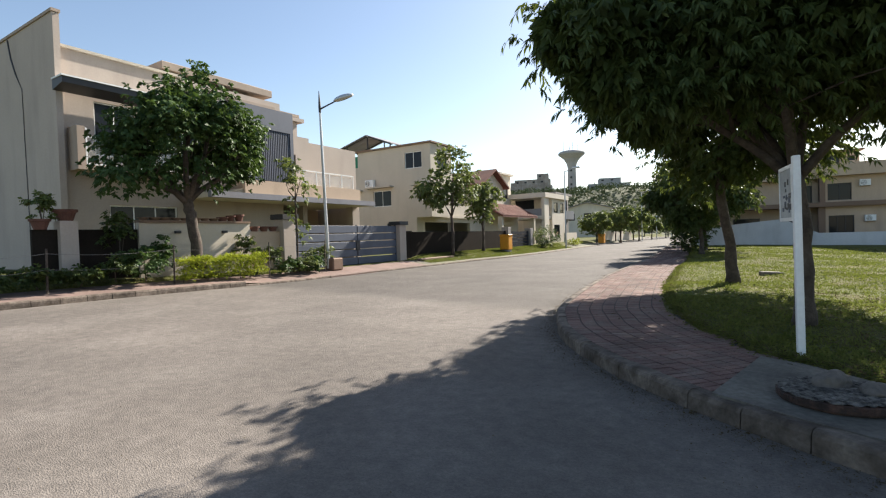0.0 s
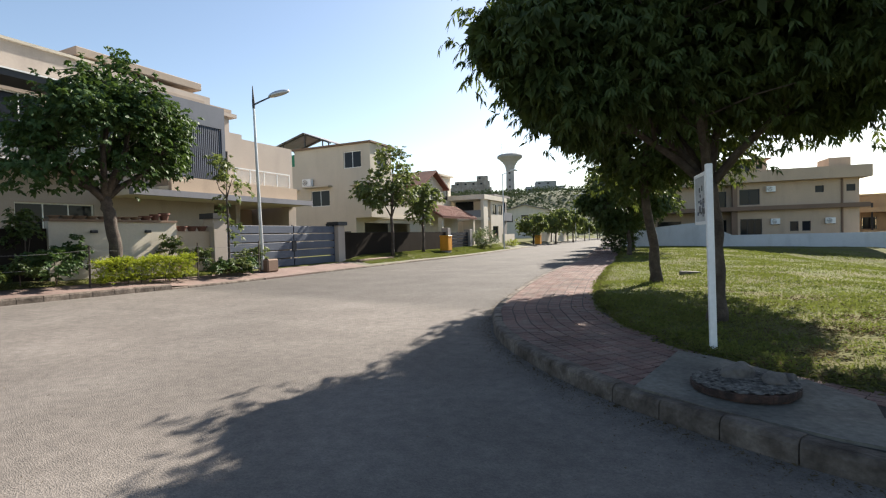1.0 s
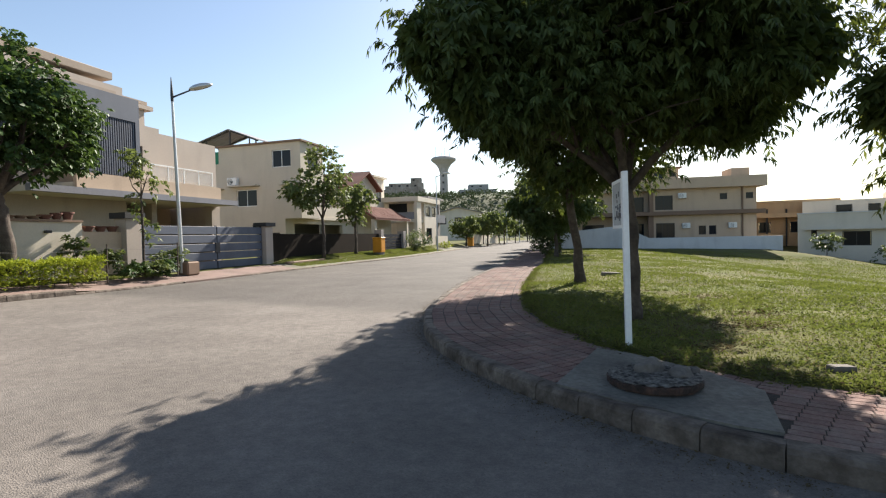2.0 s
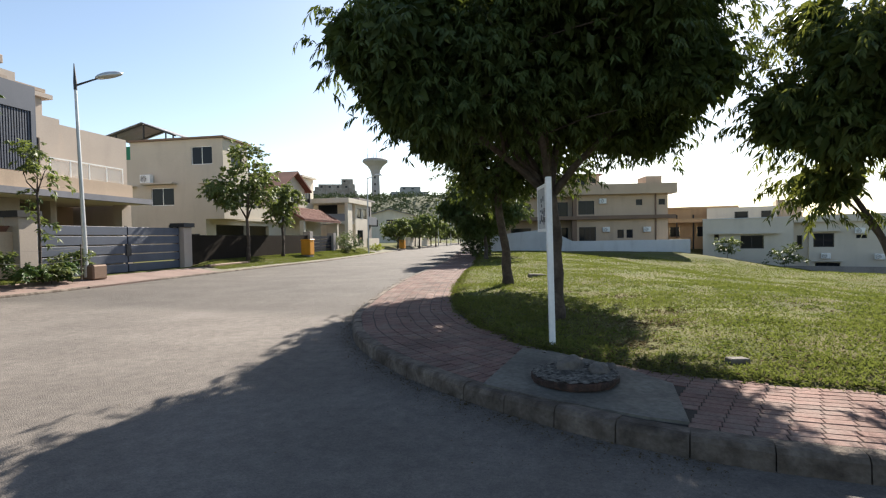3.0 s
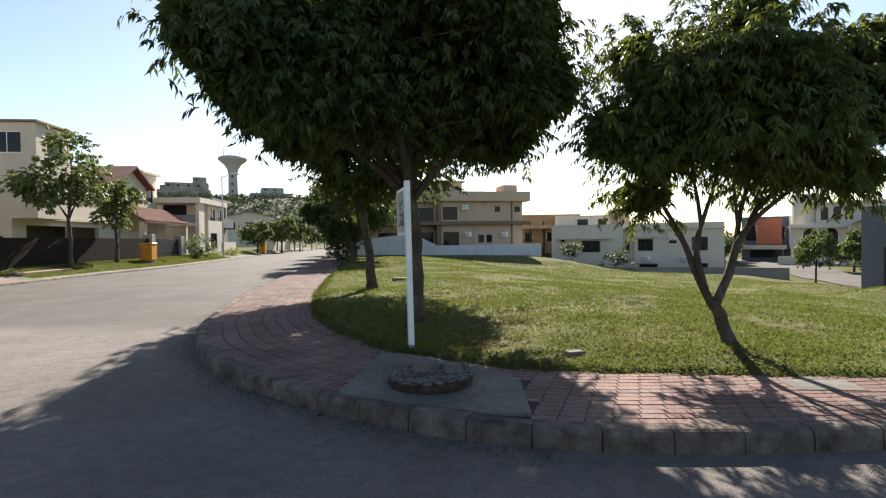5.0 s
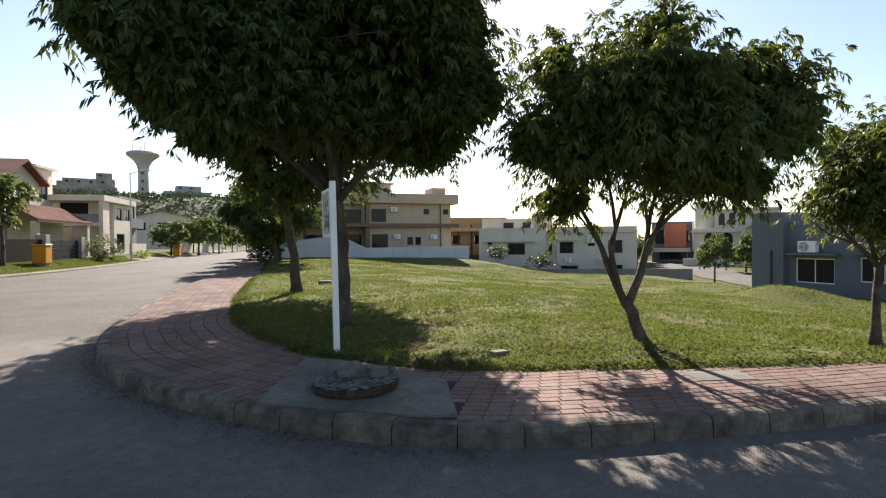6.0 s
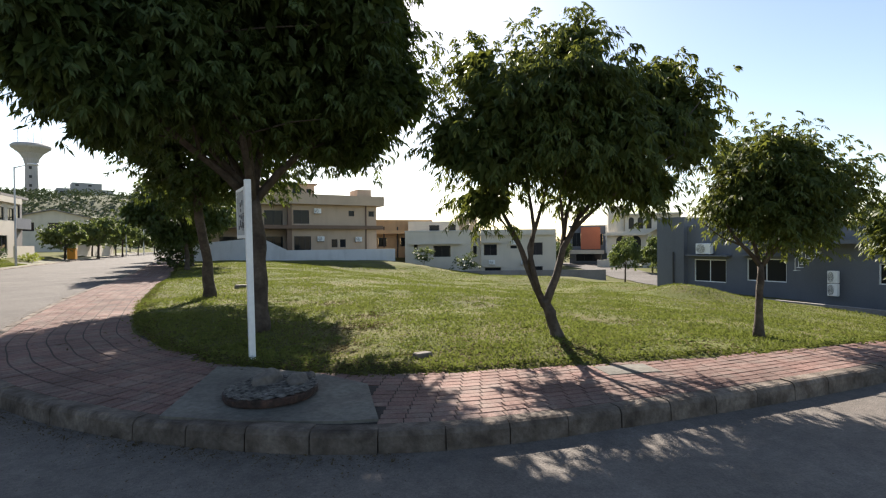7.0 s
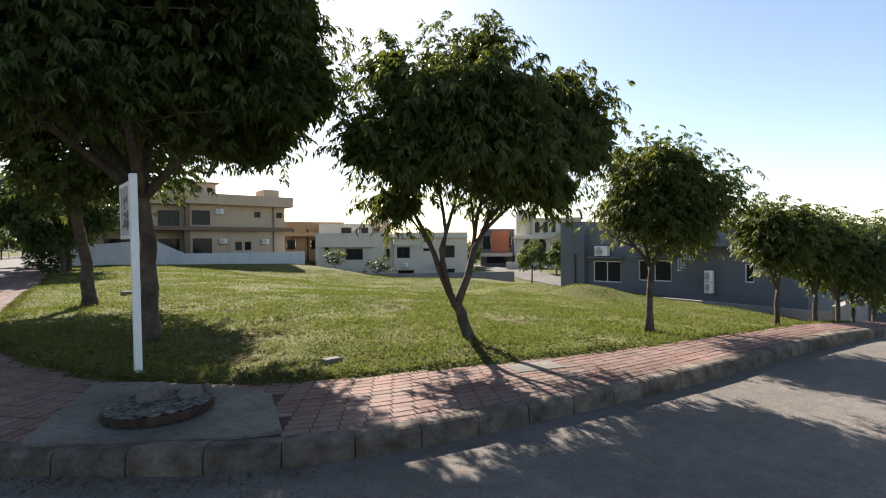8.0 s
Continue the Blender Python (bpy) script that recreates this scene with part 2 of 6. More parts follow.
def part(name, bm, mat, parent=None, label="", smooth=False):
    me = bpy.data.meshes.new(name)
    bm.normal_update()
    bm.to_mesh(me)
    bm.free()
    if smooth:
        me.polygons.foreach_set("use_smooth", [True] * len(me.polygons))
    return link_mesh(name, me, mat, parent, label)


def box(bm, x0, x1, y0, y1, z0, z1):
    v = [bm.verts.new(p) for p in ((x0, y0, z0), (x1, y0, z0), (x1, y1, z0), (x0, y1, z0), (x0, y0, z1), (x1, y0, z1), (x1, y1, z1), (x0, y1, z1))]
    for f in ((3, 2, 1, 0), (4, 5, 6, 7), (0, 1, 5, 4), (1, 2, 6, 5), (2, 3, 7, 6), (3, 0, 4, 7)):
        bm.faces.new([v[i] for i in f])
    return bm


def boxes(*rows):
    bm = bmesh.new()
    for r in rows:
        box(bm, *r)
    return bm


def soft_box(x0, x1, y0, y1, z0, z1, edge=0.02, seg=1):
    bm = boxes((x0, x1, y0, y1, z0, z1))
    bmesh.ops.bevel(bm, geom=bm.edges[:], offset=edge, segments=seg, affect="EDGES", profile=0.5)
    return bm


def wall(s0, s1, v0, v1, z0, z1, holes=()):
    """An upright wall along s, v0 to v1 thick, with rectangular openings (s, s, z, z) cut through it."""
    ss = sorted({s0, s1, *(h[k] for h in holes for k in (0, 1))})
    zs = sorted({z0, z1, *(h[k] for h in holes for k in (2, 3))})
    bm = bmesh.new()
    node = {}

    def at(i, j, side):
        key = (i, j, side)
        if key not in node:
            node[key] = bm.verts.new((ss[i], (v0, v1)[side], zs[j]))
        return node[key]

    def solid(i, j):
        if not (0 <= i < len(ss) - 1 and 0 <= j < len(zs) - 1):
            return False
        a, c = (ss[i] + ss[i + 1]) / 2, (zs[j] + zs[j + 1]) / 2
        return not any(h[0] <= a <= h[1] and h[2] <= c <= h[3] for h in holes)

    for i in range(len(ss) - 1):
        for j in range(len(zs) - 1):
            if not solid(i, j):
                continue
            bm.faces.new((at(i, j, 0), at(i + 1, j, 0), at(i + 1, j + 1, 0), at(i, j + 1, 0)))
            bm.faces.new((at(i, j, 1), at(i, j + 1, 1), at(i + 1, j + 1, 1), at(i + 1, j, 1)))
            for di, dj, p, q in ((-1, 0, (i, j), (i, j + 1)), (1, 0, (i + 1, j + 1), (i + 1, j)), (0, -1, (i + 1, j), (i, j)), (0, 1, (i, j + 1), (i + 1, j + 1))):
                if not solid(i + di, j + dj):
                    bm.faces.new((at(*p, 0), at(*q, 0), at(*q, 1), at(*p, 1)))
    bmesh.ops.recalc_face_normals(bm, faces=bm.faces[:])
    return bm


def parts(name, mat, parent, *rows):
    """One part for each box."""
    for r in rows:
        part(name, boxes(r), mat, parent)


def tube(bm, pts, radii, n=8):
    """A tapered round stem through pts."""
    rings = []
    for i, p in enumerate(pts):
        p = Vector(p)
        d = (Vector(pts[min(i + 1, len(pts) - 1)]) - Vector(pts[max(i - 1, 0)])).normalized()
        a = d.orthogonal().normalized()
        b = d.cross(a)
        rings.append([bm.verts.new(p + radii[i] * (math.cos(t) * a + math.sin(t) * b)) for t in (2 * math.pi * k / n for k in range(n))])
    for i, (r, q) in enumerate(zip(rings, rings[1:])):
        k0 = min(range(n), key=lambda k: (q[k].co - r[0].co).length)
        for k in range(n):
            bm.faces.new((r[k], r[(k + 1) % n], q[(k + 1 + k0) % n], q[(k + k0) % n]))
    bm.faces.new(rings[0][::-1])
    bm.faces.new(rings[-1])
    return bm


def lathe(profile, n=20, cx=0.0, cy=0.0):
    bm = bmesh.new()
    rings = [[bm.verts.new((cx + r * math.cos(2 * math.pi * k / n), cy + r * math.sin(2 * math.pi * k / n), z)) for k in range(n)] for r, z in profile]
    for r, q in zip(rings, rings[1:]):
        for k in range(n):
            bm.faces.new((r[k], r[(k + 1) % n], q[(k + 1) % n], q[k]))
    bm.faces.new(rings[0][::-1])
    bm.faces.new(rings[-1])
    return bm


def empty(name, m, label, category, group="", kind=""):
    ob = new(name)
    ob.matrix_basis = m
    return tagged(ob, label, category, group, kind)


# ---- plan: kerb lines, pavement and lie of the land ----
def smooth_line(pts, step=0.1):
    P = np.array(pts, float)
    P = np.vstack([2 * P[0] - P[1], P, 2 * P[-1] - P[-2]])
    out = []
    for a, b, c, d in zip(P, P[1:], P[2:], P[3:]):
        for t in np.linspace(0, 1, 40, endpoint=False):
            out.append(0.5 * (2 * b + (c - a) * t + (2 * a - 5 * b + 4 * c - d) * t * t + (3 * b - a - 3 * c + d) * t**3))
    Q = np.array(out + [P[-2]])
    s = np.concatenate([[0], np.cumsum(np.linalg.norm(np.diff(Q, axis=0), axis=1))])
    n = int(s[-1] / step)
    t = np.linspace(0, s[-1], n + 1)
    return np.stack([np.interp(t, s, Q[:, 0]), np.interp(t, s, Q[:, 1])], 1)


def left_normals(L):
    d = np.gradient(L, axis=0)
    d /= np.linalg.norm(d, axis=1, keepdims=True)
    return np.stack([-d[:, 1], d[:, 0]], 1)


RIGHT = smooth_line([(6, 130), (2.6, 72), (0.5, 40), (-0.47, 26), (-1.45, 17), (-1.74, 10.4), (-1.5, 8.1), (-1.15, 6.9), (-0.55, 5.75), (0.14, 4.8), (0.9, 4.03),
                     (1.53, 3.55), (2.33, 3.16), (3.3, 2.88), (5.56, 2.38), (8.1, 1.98), (10.2, 1.6), (14, 0.8), (22, -0.8), (40, -5), (70, -13)])
LEFT = smooth_line([(-24, -40), (-18, -15), (-15.2, 0), (-13.95, 6.4), (-13.4, 10.2), (-12.85, 13.6), (-12.3, 17.3), (-11.6, 21.2), (-10.3, 28.2), (-8.3, 37.7), (-6.2, 59), (-4.0, 80), (0, 130)])
RN, LN = left_normals(RIGHT), left_normals(LEFT)


def ease(a, b, x):
    t = np.clip((x - a) / (b - a), 0, 1)
    return t * t * (3 - 2 * t)


def drop(x):
    """The side road falls away to the east."""
    return -0.085 * np.maximum(0, x - 9.5) ** 2 / (np.abs(x - 9.5) + 2.0)


def west_rise(x, y):
    """The carriageway tips up a little towards the west kerb near the junction."""
    return 0.15 * (1 - ease(-14, -7, x)) * (1 - ease(6, 17, y))


def right_width(L):
    """Paved width behind the kerb: wide round the corner, narrowing along the side road."""
    return np.where(L[:, 1] > 6, 2.0, np.interp(L[:, 0], [0, 2.3, 5.6, 8.3, 12, 40], [1.7, 1.68, 1.2, 0.88, 0.75, 0.75]))


RW = right_width(RIGHT)
RW = np.convolve(np.pad(RW, 15, mode="edge"), np.ones(31) / 31, mode="valid")


def inside(L, N, X, Y):
    """Distance behind the nearest kerb point, negative on the road; and its index."""
    C, M = L[::4], N[::4]
    best = np.full(X.shape, 1e9)
    sign = np.zeros(X.shape)
    idx = np.zeros(X.shape, int)
    for i in range(len(C)):
        dx, dy = X - C[i, 0], Y - C[i, 1]
        q = dx * dx + dy * dy
        near = q < best
        best = np.where(near, q, best)
        idx = np.where(near, i * 4, idx)
        sign = np.where(near, dx * M[i, 0] + dy * M[i, 1], sign)
    return np.sqrt(best) * np.sign(sign), idx


def lawn_height(x, y):
    z = 0.21 - 0.08 * np.maximum(0, x - 6) * np.clip(1 - y / 62, 0.1, 1)
    low = ease(27, 36, x) * (1 - ease(60, 80, y)) * ease(-4, 6, y)
    z = z * (1 - low) - 2.05 * low - 0.9 * ease(26, 33, y) * ease(20, 28, x) * (1 - ease(32, 38, x)) * (1 - ease(44, 50, y))
    z = z + 0.04 * np.sin(x * 0.9 + 1) * np.sin(y * 0.7) + 0.02 * np.sin(x * 2.3) * np.sin(y * 1.9 + 2)
    z = z - 0.62 * ease(9, 15, x) * ease(11, 19, y) * (1 - 0.6 * ease(20, 24, x)) * (1 - ease(34, 42, y))
    z = z + 0.38 * np.exp(-((x - 21.5) ** 2 / 9 + (y - 18.0) ** 2 / 5))
    z = z + 0.5 * np.exp(-((x - 19.8) ** 2 / 5 + (y - 12.6) ** 2 / 2.2))
    z = np.maximum(z, -2.6)
    return np.where(x < 9.5, z, z + drop(x) * np.exp(-np.maximum(0, y - 2) / 5) * (1 - low))


S0, YAW = Vector((-13.6, 21.0, 0)), -9.0
UX, UY = -math.sin(radians(YAW)), math.cos(radians(YAW))


def street(x, y):
    """Along and behind the front line of the houses on the west side."""
    dx, dy = x - S0.x, y - S0.y
    return dx * UX + dy * UY, -dx * UY + dy * UX


def ground_height(x, y):
    dr, ir = inside(RIGHT, RN, x, y)
    dl, il = inside(LEFT, LN, x, y)
    w = RW[ir]
    base = -0.12 + drop(x) * (x > 9.5)
    right = base + (lawn_height(x, y) - base) * ease(w - 0.75, w + 0.12, dr)
    s, v = street(x, y)
    rise = 0.28 + west_rise(x, y) + 0.4 * ease(1.7, 3.0, dl) * (1 - ease(-5.0, -3.6, s)) + 0.25 * ease(4.0, 6, s) * ease(-1.6, 0.4, v)
    left = -0.12 + (rise + 0.12) * ease(1.0, 1.75, dl)
    z = np.where(dr > 0, right, np.where(dl > 0, left, base))
    return z


def grid_mesh(name, xs, ys, fn, mat):
    X, Y = np.meshgrid(xs, ys, indexing="ij")
    Z = fn(X, Y)
    verts = np.stack([X, Y, Z], -1).reshape(-1, 3)
    n, m = len(xs), len(ys)
    i = (np.arange(n - 1)[:, None] * m + np.arange(m - 1)[None]).ravel()
    faces = np.stack([i, i + m, i + m + 1, i + 1], 1)
    me = bpy.data.meshes.new(name)
    me.from_pydata(verts.tolist(), [], faces.tolist())
    me.polygons.foreach_set("use_smooth", [True] * len(me.polygons))
    return link_mesh(name, me, mat)


def steps(*rows):
    out = []
    for a, b, d in rows:
        out += list(np.arange(a, b, d))
    return np.array(out + [rows[-1][1]])


ground = grid_mesh("ground", steps((-2500, -200, 230), (-200, -44, 12), (-44, -22, 1.0), (-22, -5, 0.5), (-5, 16, 0.25), (16, 50, 0.7), (50, 210, 10), (210, 2500, 250)),
                   steps((-2500, -200, 230), (-200, -20, 12), (-20, 0, 1.0), (0, 16, 0.25), (16, 60, 0.7), (60, 230, 8), (230, 2600, 250)), ground_height, GRASS_SOIL)
tagged(ground, "green lawn and soil over gently falling land", "ground", kind="structure")


def strip(name, L, N, lo, hi, z, mat, cuts=2):
    """A sheet along a line between two offsets; z gives the height from (x, y, share across)."""
    a, b = np.broadcast_to(lo, len(L)), np.broadcast_to(hi, len(L))
    k = np.linspace(0, 1, cuts + 1)
    off = a[:, None] + (b - a)[:, None] * k[None]
    X, Y = L[:, :1] + N[:, :1] * off, L[:, 1:] + N[:, 1:] * off
    Z = z(X, Y, np.broadcast_to(k[None], X.shape))
    n, m = X.shape
    i = (np.arange(n - 1)[:, None] * m + np.arange(m - 1)[None]).ravel()
    me = bpy.data.meshes.new(name)
    me.from_pydata(np.stack([X, Y, Z], -1).reshape(-1, 3).tolist(), [], np.stack([i, i + m, i + m + 1, i + 1], 1).tolist())
    return link_mesh(name, me, mat)


# asphalt: the main street between its kerbs, the side road and the junction, one sheet
def road_height(x, y):
    dr, ir = inside(RIGHT, RN, x, y)
    dl, il = inside(LEFT, LN, x, y)
    deep = np.maximum(dr, dl)
    return drop(x) * (x > 9.5) + west_rise(x, y) - 0.3 * (deep > 0.6) - 0.6 * (deep > 1.0) - 3.0 * (deep > 1.6)


road = grid_mesh("road", steps((-40, -17, 1.0), (-17, -4, 0.5), (-4, 12, 0.25), (12, 70, 1.0)), steps((-25, 0, 1.0), (0, 16, 0.25), (16, 60, 0.5), (60, 132, 2.0)), road_height, ASPHALT)
tagged(road, "worn pale grey asphalt road at a junction", "road", kind="structure")


# ---- kerbs and pavements ----
def kerb_run(name, L, N, i0, i1, length, high, parent_label, near, zfun):
    """Kerb stones laid end to end along a line: nearest as stones of their own, the rest joined."""
    root = empty(name, Matrix(), parent_label, "kerb", kind="structure")
    rest = bmesh.new()
    rnd = random.Random(5)
    k = i0
    n = max(2, int(round(length / 0.1)))
    while k + n <= i1:
        a, b = L[k], L[k + n]
        d = Vector((b[0] - a[0], b[1] - a[1], 0))
        ang, ln = math.atan2(d.y, d.x), d.length
        z = float(zfun(*(0.5 * (a + b))))
        slope = math.atan2(float(zfun(*b) - zfun(*a)), ln)
        bm = bmesh.new()
        w, g = 0.16, 0.005
        height = high(a)
        prof = [(0, -0.15), (0.012, height - 0.045), (0.03, height - 0.012), (0.055, height), (w, height), (w, -0.15)]
        ends = []
        for x in (g, ln - g):
            ends.append([bm.verts.new((x, y, zz)) for y, zz in prof])
        m = len(prof)
        for j in range(m):
            bm.faces.new((ends[0][j], ends[0][(j + 1) % m], ends[1][(j + 1) % m], ends[1][j]))
        bm.faces.new(ends[0][::-1])
        bm.faces.new(ends[1])
        bmesh.ops.recalc_face_normals(bm, faces=bm.faces[:])
        M = Matrix.Translation((a[0], a[1], z + rnd.uniform(-0.008, 0.006))) @ Matrix.Rotation(ang + rnd.uniform(-0.012, 0.012), 4, "Z") @ Matrix.Rotation(-slope, 4, "Y")
        if near(0.5 * (a + b)):
            ob = part("kerb_stone", bm, CONCRETE, root)
            ob.matrix_basis = M
        else:
            bm.transform(M)
            me = bpy.data.meshes.new("tmp")
            bm.to_mesh(me)
            bm.free()
            rest.from_mesh(me)
            bpy.data.meshes.remove(me)
        k += n
    tagged(part("kerb_stones", rest, CONCRETE, root), kind="stuff")
    return root


kerb_run("kerb_east", RIGHT, RN, 0, len(RIGHT) - 1, 0.5, lambda p: 0.17, "row of worn grey concrete kerb stones round the street corner", lambda p: p[1] < 24 and p[0] < 20, lambda x, y: drop(x))
kerb_run("kerb_west", LEFT, LN, 0, len(LEFT) - 1, 0.6, lambda p: 0.17 if p[1] < 12.5 else 0.07, "row of pale concrete kerb stones along the far pavement", lambda p: 3 < p[1] < 40, west_rise)

pave_bed = strip("pavement_east", RIGHT, RN, 0.15, RW, lambda X, Y, k: 0.158 + drop(X) * (X > 9.5), JOINT, 3)
tagged(pave_bed, "red interlocking brick pavement round the corner", "pavement", kind="structure")
FAR_W = int(np.argmin(np.abs(LEFT[:, 1] - 24.0)))


def west_top(X, Y, k):
    return 0.155 - 0.095 * ease(12.0, 14.0, Y) + west_rise(X, Y) + (0.13 + 0.08 * ease(12.0, 14.0, Y)) * k


verge_bed = strip("verge_west", LEFT[FAR_W:], LN[FAR_W:], 0.15, 1.55, west_top, SOIL, 4)
tagged(verge_bed, "worn earth and grass verge behind the kerb", "verge", kind="structure")
pave_bed_w = strip("pavement_west", LEFT[:FAR_W + 1], LN[:FAR_W + 1], 0.15, 1.55, lambda X, Y, k: 0.155 - 0.095 * ease(12.0, 14.0, Y) + west_rise(X, Y) + (0.13 + 0.08 * ease(12.0, 14.0, Y)) * k, PAVER_FIELD, 4)
tagged(pave_bed_w, "red brick pavement rising to the planted verge", "pavement", kind="structure")


def shared(name, me, parent, m):
    ob = new(name, me)
    ob.parent = parent
    ob.matrix_basis = m
    return ob


def lay_pavers():
    """Pavers in bands along the kerb: 0.21 by 0.10 m round the corner, 0.20 by 0.10 m and staggered along the side road."""
    rnd = random.Random(3)
    near, verts, faces, shapes = [], [], [], []
    for half_along, half_across, inner in ((0.0455, 0.101, True), (0.0975, 0.0475, False)):
        bm = soft_box(-half_along, half_along, -half_across, half_across, -0.03, 0.0, 0.004)
        me = bpy.data.meshes.new("paver")
        bm.to_mesh(me)
        bm.free()
        me.materials.append(PAVER)
        shapes.append((me, np.array([v.co[:] for v in me.vertices]), [tuple(p.vertices) for p in me.polygons]))
        gap = 0.014 if inner else 0.008
        across, along = 2 * half_across + gap, 2 * half_along + gap
        for c, off in enumerate(np.arange(0.168 + half_across, 2.35, across)):
            O = RIGHT + RN * off
            arc = np.concatenate([[0], np.cumsum(np.linalg.norm(np.diff(O, axis=0), axis=1))])
            pos = np.arange((c * (0.37 if inner else 0.5) % 1) * along, arc[-1], along)
            X, Y = np.interp(pos, arc, O[:, 0]), np.interp(pos, arc, O[:, 1])
            NX, NY = np.interp(pos, arc, RN[:, 0]), np.interp(pos, arc, RN[:, 1])
            W = np.interp(pos, arc, RW)
            for x, y, nx, ny, w in zip(X, Y, NX, NY, W):
                if (x < 1.5) != inner or off > w - 0.06 or y > 45 or x > 26 or in_pad(x, y):
                    continue
                ang = math.atan2(-nx, ny)
                m = Matrix.Translation((x, y, 0.166 + rnd.uniform(-0.0025, 0.002) + float(drop(x)) * (x > 9.5))) @ Euler((rnd.uniform(-0.009, 0.009), rnd.uniform(-0.009, 0.009), ang + rnd.uniform(-0.02, 0.02))).to_matrix().to_4x4()
                near.append((math.hypot(x - 1.2, y - 4.3), m, len(shapes) - 1))
    near.sort(key=lambda r: r[0])
    for d, m, kind in near[:300]:
        shared("paver", shapes[kind][0], pave_bed, m)
    for d, m, kind in near[300:]:
        A = np.array(m)
        me, V0, F0 = shapes[kind]
        b = len(verts)
        verts += (V0 @ A[:3, :3].T + A[:3, 3]).tolist()
        faces += [tuple(i + b for i in f) for f in F0]
    rest = bpy.data.meshes.new("paver_field")
    rest.from_pydata(verts, [], faces)
    tagged(link_mesh("paver_field", rest, PAVER, pave_bed), kind="stuff")


PAD_POLY = [(0.42, 4.62), (0.95, 4.16), (1.6, 3.73), (1.86, 3.62), (2.16, 4.55), (1.9, 5.15), (1.35, 5.85), (1.02, 6.1), (0.8, 5.55)]


def in_pad(x, y):
    hit = False
    for (ax, ay), (bx, by) in zip(PAD_POLY, PAD_POLY[1:] + PAD_POLY[:1]):
        if (ay > y) != (by > y) and x < (bx - ax) * (y - ay) / (by - ay) + ax:
            hit = not hit
    return hit


def prism(poly, z0, z1):
    bm = bmesh.new()
    lo, hi = [bm.verts.new((x, y, z0)) for x, y in poly], [bm.verts.new((x, y, z1)) for x, y in poly]
    n = len(poly)
    for k in range(n):
        bm.faces.new((lo[k], lo[(k + 1) % n], hi[(k + 1) % n], hi[k]))
    bm.faces.new(hi)
    bm.faces.new(lo[::-1])
    bmesh.ops.recalc_face_normals(bm, faces=bm.faces[:])
    return bm


tagged(part("cement_pad", prism(PAD_POLY, 0.05, 0.183), PAD), "rough grey cement slab set in the brick pavement", "pavement", kind="structure")


# ---- plants ----
def leaf_mesh(name, mat, parent, base, d, side, L, W, fold=0.25, sag=0.18):
    """One folded leaf at each base point, along d."""
    n = len(base)
    up = np.cross(side, d)
    down = np.array([0, 0, -1.0])
    mid = base + d * L * 0.45
    v = np.stack([base, mid + side * W + up * W * fold, base + d * L + down * L * sag, mid - side * W + up * W * fold], 1).reshape(-1, 3)
    f = np.arange(n)[:, None] * 4 + np.arange(4)[None]
    tri = np.stack([f[:, [0, 1, 2]], f[:, [0, 2, 3]]], 1).reshape(-1, 3)
    me = bpy.data.meshes.new(name)
    me.vertices.add(len(v))
    me.vertices.foreach_set("co", v.ravel())
    me.loops.add(tri.size)
    me.loops.foreach_set("vertex_index", tri.ravel().astype(np.int32))
    me.polygons.add(len(tri))
    me.polygons.foreach_set("loop_start", np.arange(0, tri.size, 3, dtype=np.int32))
    me.update(calc_edges=True)
    return link_mesh(name, me, mat, parent)


def unit(a):
    return a / (np.linalg.norm(a, axis=-1, keepdims=True) + 1e-9)


def sprays(name, mat, parent, tips, per, length, width, droop, seed, axis_len=0.28, jitter=0.22, fold=0.25):
    """Compound leaves: pairs of leaflets along arching, hanging stalks that start at tips."""
    rg = np.random.default_rng(seed)
    T = np.repeat(np.asarray(tips, float), per, axis=0)
    n = len(T)
    k = np.tile(np.linspace(0.15, 1, per), len(tips))[:, None]
    out = unit(T[:, 3:])
    down = np.array([0, 0, -1.0])
    reach = np.repeat(axis_len * rg.uniform(0.6, 1.3, (len(tips), 1)), per, axis=0)
    base = T[:, :3] + reach * (out * k + down * droop * 0.6 * k ** 2)
    stalk = unit(out + down * droop * 1.2 * k)
    side = unit(np.cross(stalk, down + 0.3 * rg.normal(0, 1, (n, 3))))
    hand = np.where(np.arange(n) % 2 == 0, 1.0, -1.0)[:, None]
    d = unit(stalk * 0.55 + side * hand * 0.6 + down * droop * 0.55 + rg.normal(0, jitter, (n, 3)))
    flat = unit(np.cross(d, np.cross(side * hand, stalk) + rg.normal(0, 0.35, (n, 3))))
    L = length * rg.uniform(0.65, 1.2, (n, 1))
    W = width * rg.uniform(0.75, 1.2, (n, 1))
    return leaf_mesh(name, mat, parent, base, d, flat, L, W, fold)


def crown_tips(lobes, count, seed, shell=0.6, clump=8, size=0.2):
    """Spray starts, gathered in clumps over the outer part of several overlapping lobes (centre, radii)."""
    rg = np.random.default_rng(seed)
    vol = np.array([r[0] * r[1] + r[0] * r[2] + r[1] * r[2] for _, r in lobes])
    rows = []
    for (c, r), k in zip(lobes, np.maximum(3, (vol / vol.sum() * count / clump)).astype(int)):
        d = unit(rg.normal(0, 1, (k, 3)))
        rad = (shell + (1 - shell) * rg.random((k, 1)) ** 0.5) * (1 + rg.normal(0, 0.07, (k, 1)))
        p = np.array(c) + d * rad * np.array(r)
        p = np.repeat(p, clump, axis=0) + rg.normal(0, size, (k * clump, 3))
        q = np.repeat(d, clump, axis=0) + rg.normal(0, 0.6, (k * clump, 3)) + np.array([0, 0, 0.1])
        q[:, 2] = np.maximum(q[:, 2], 0.0)
        rows.append(np.concatenate([p, q], 1))
    return np.concatenate(rows)


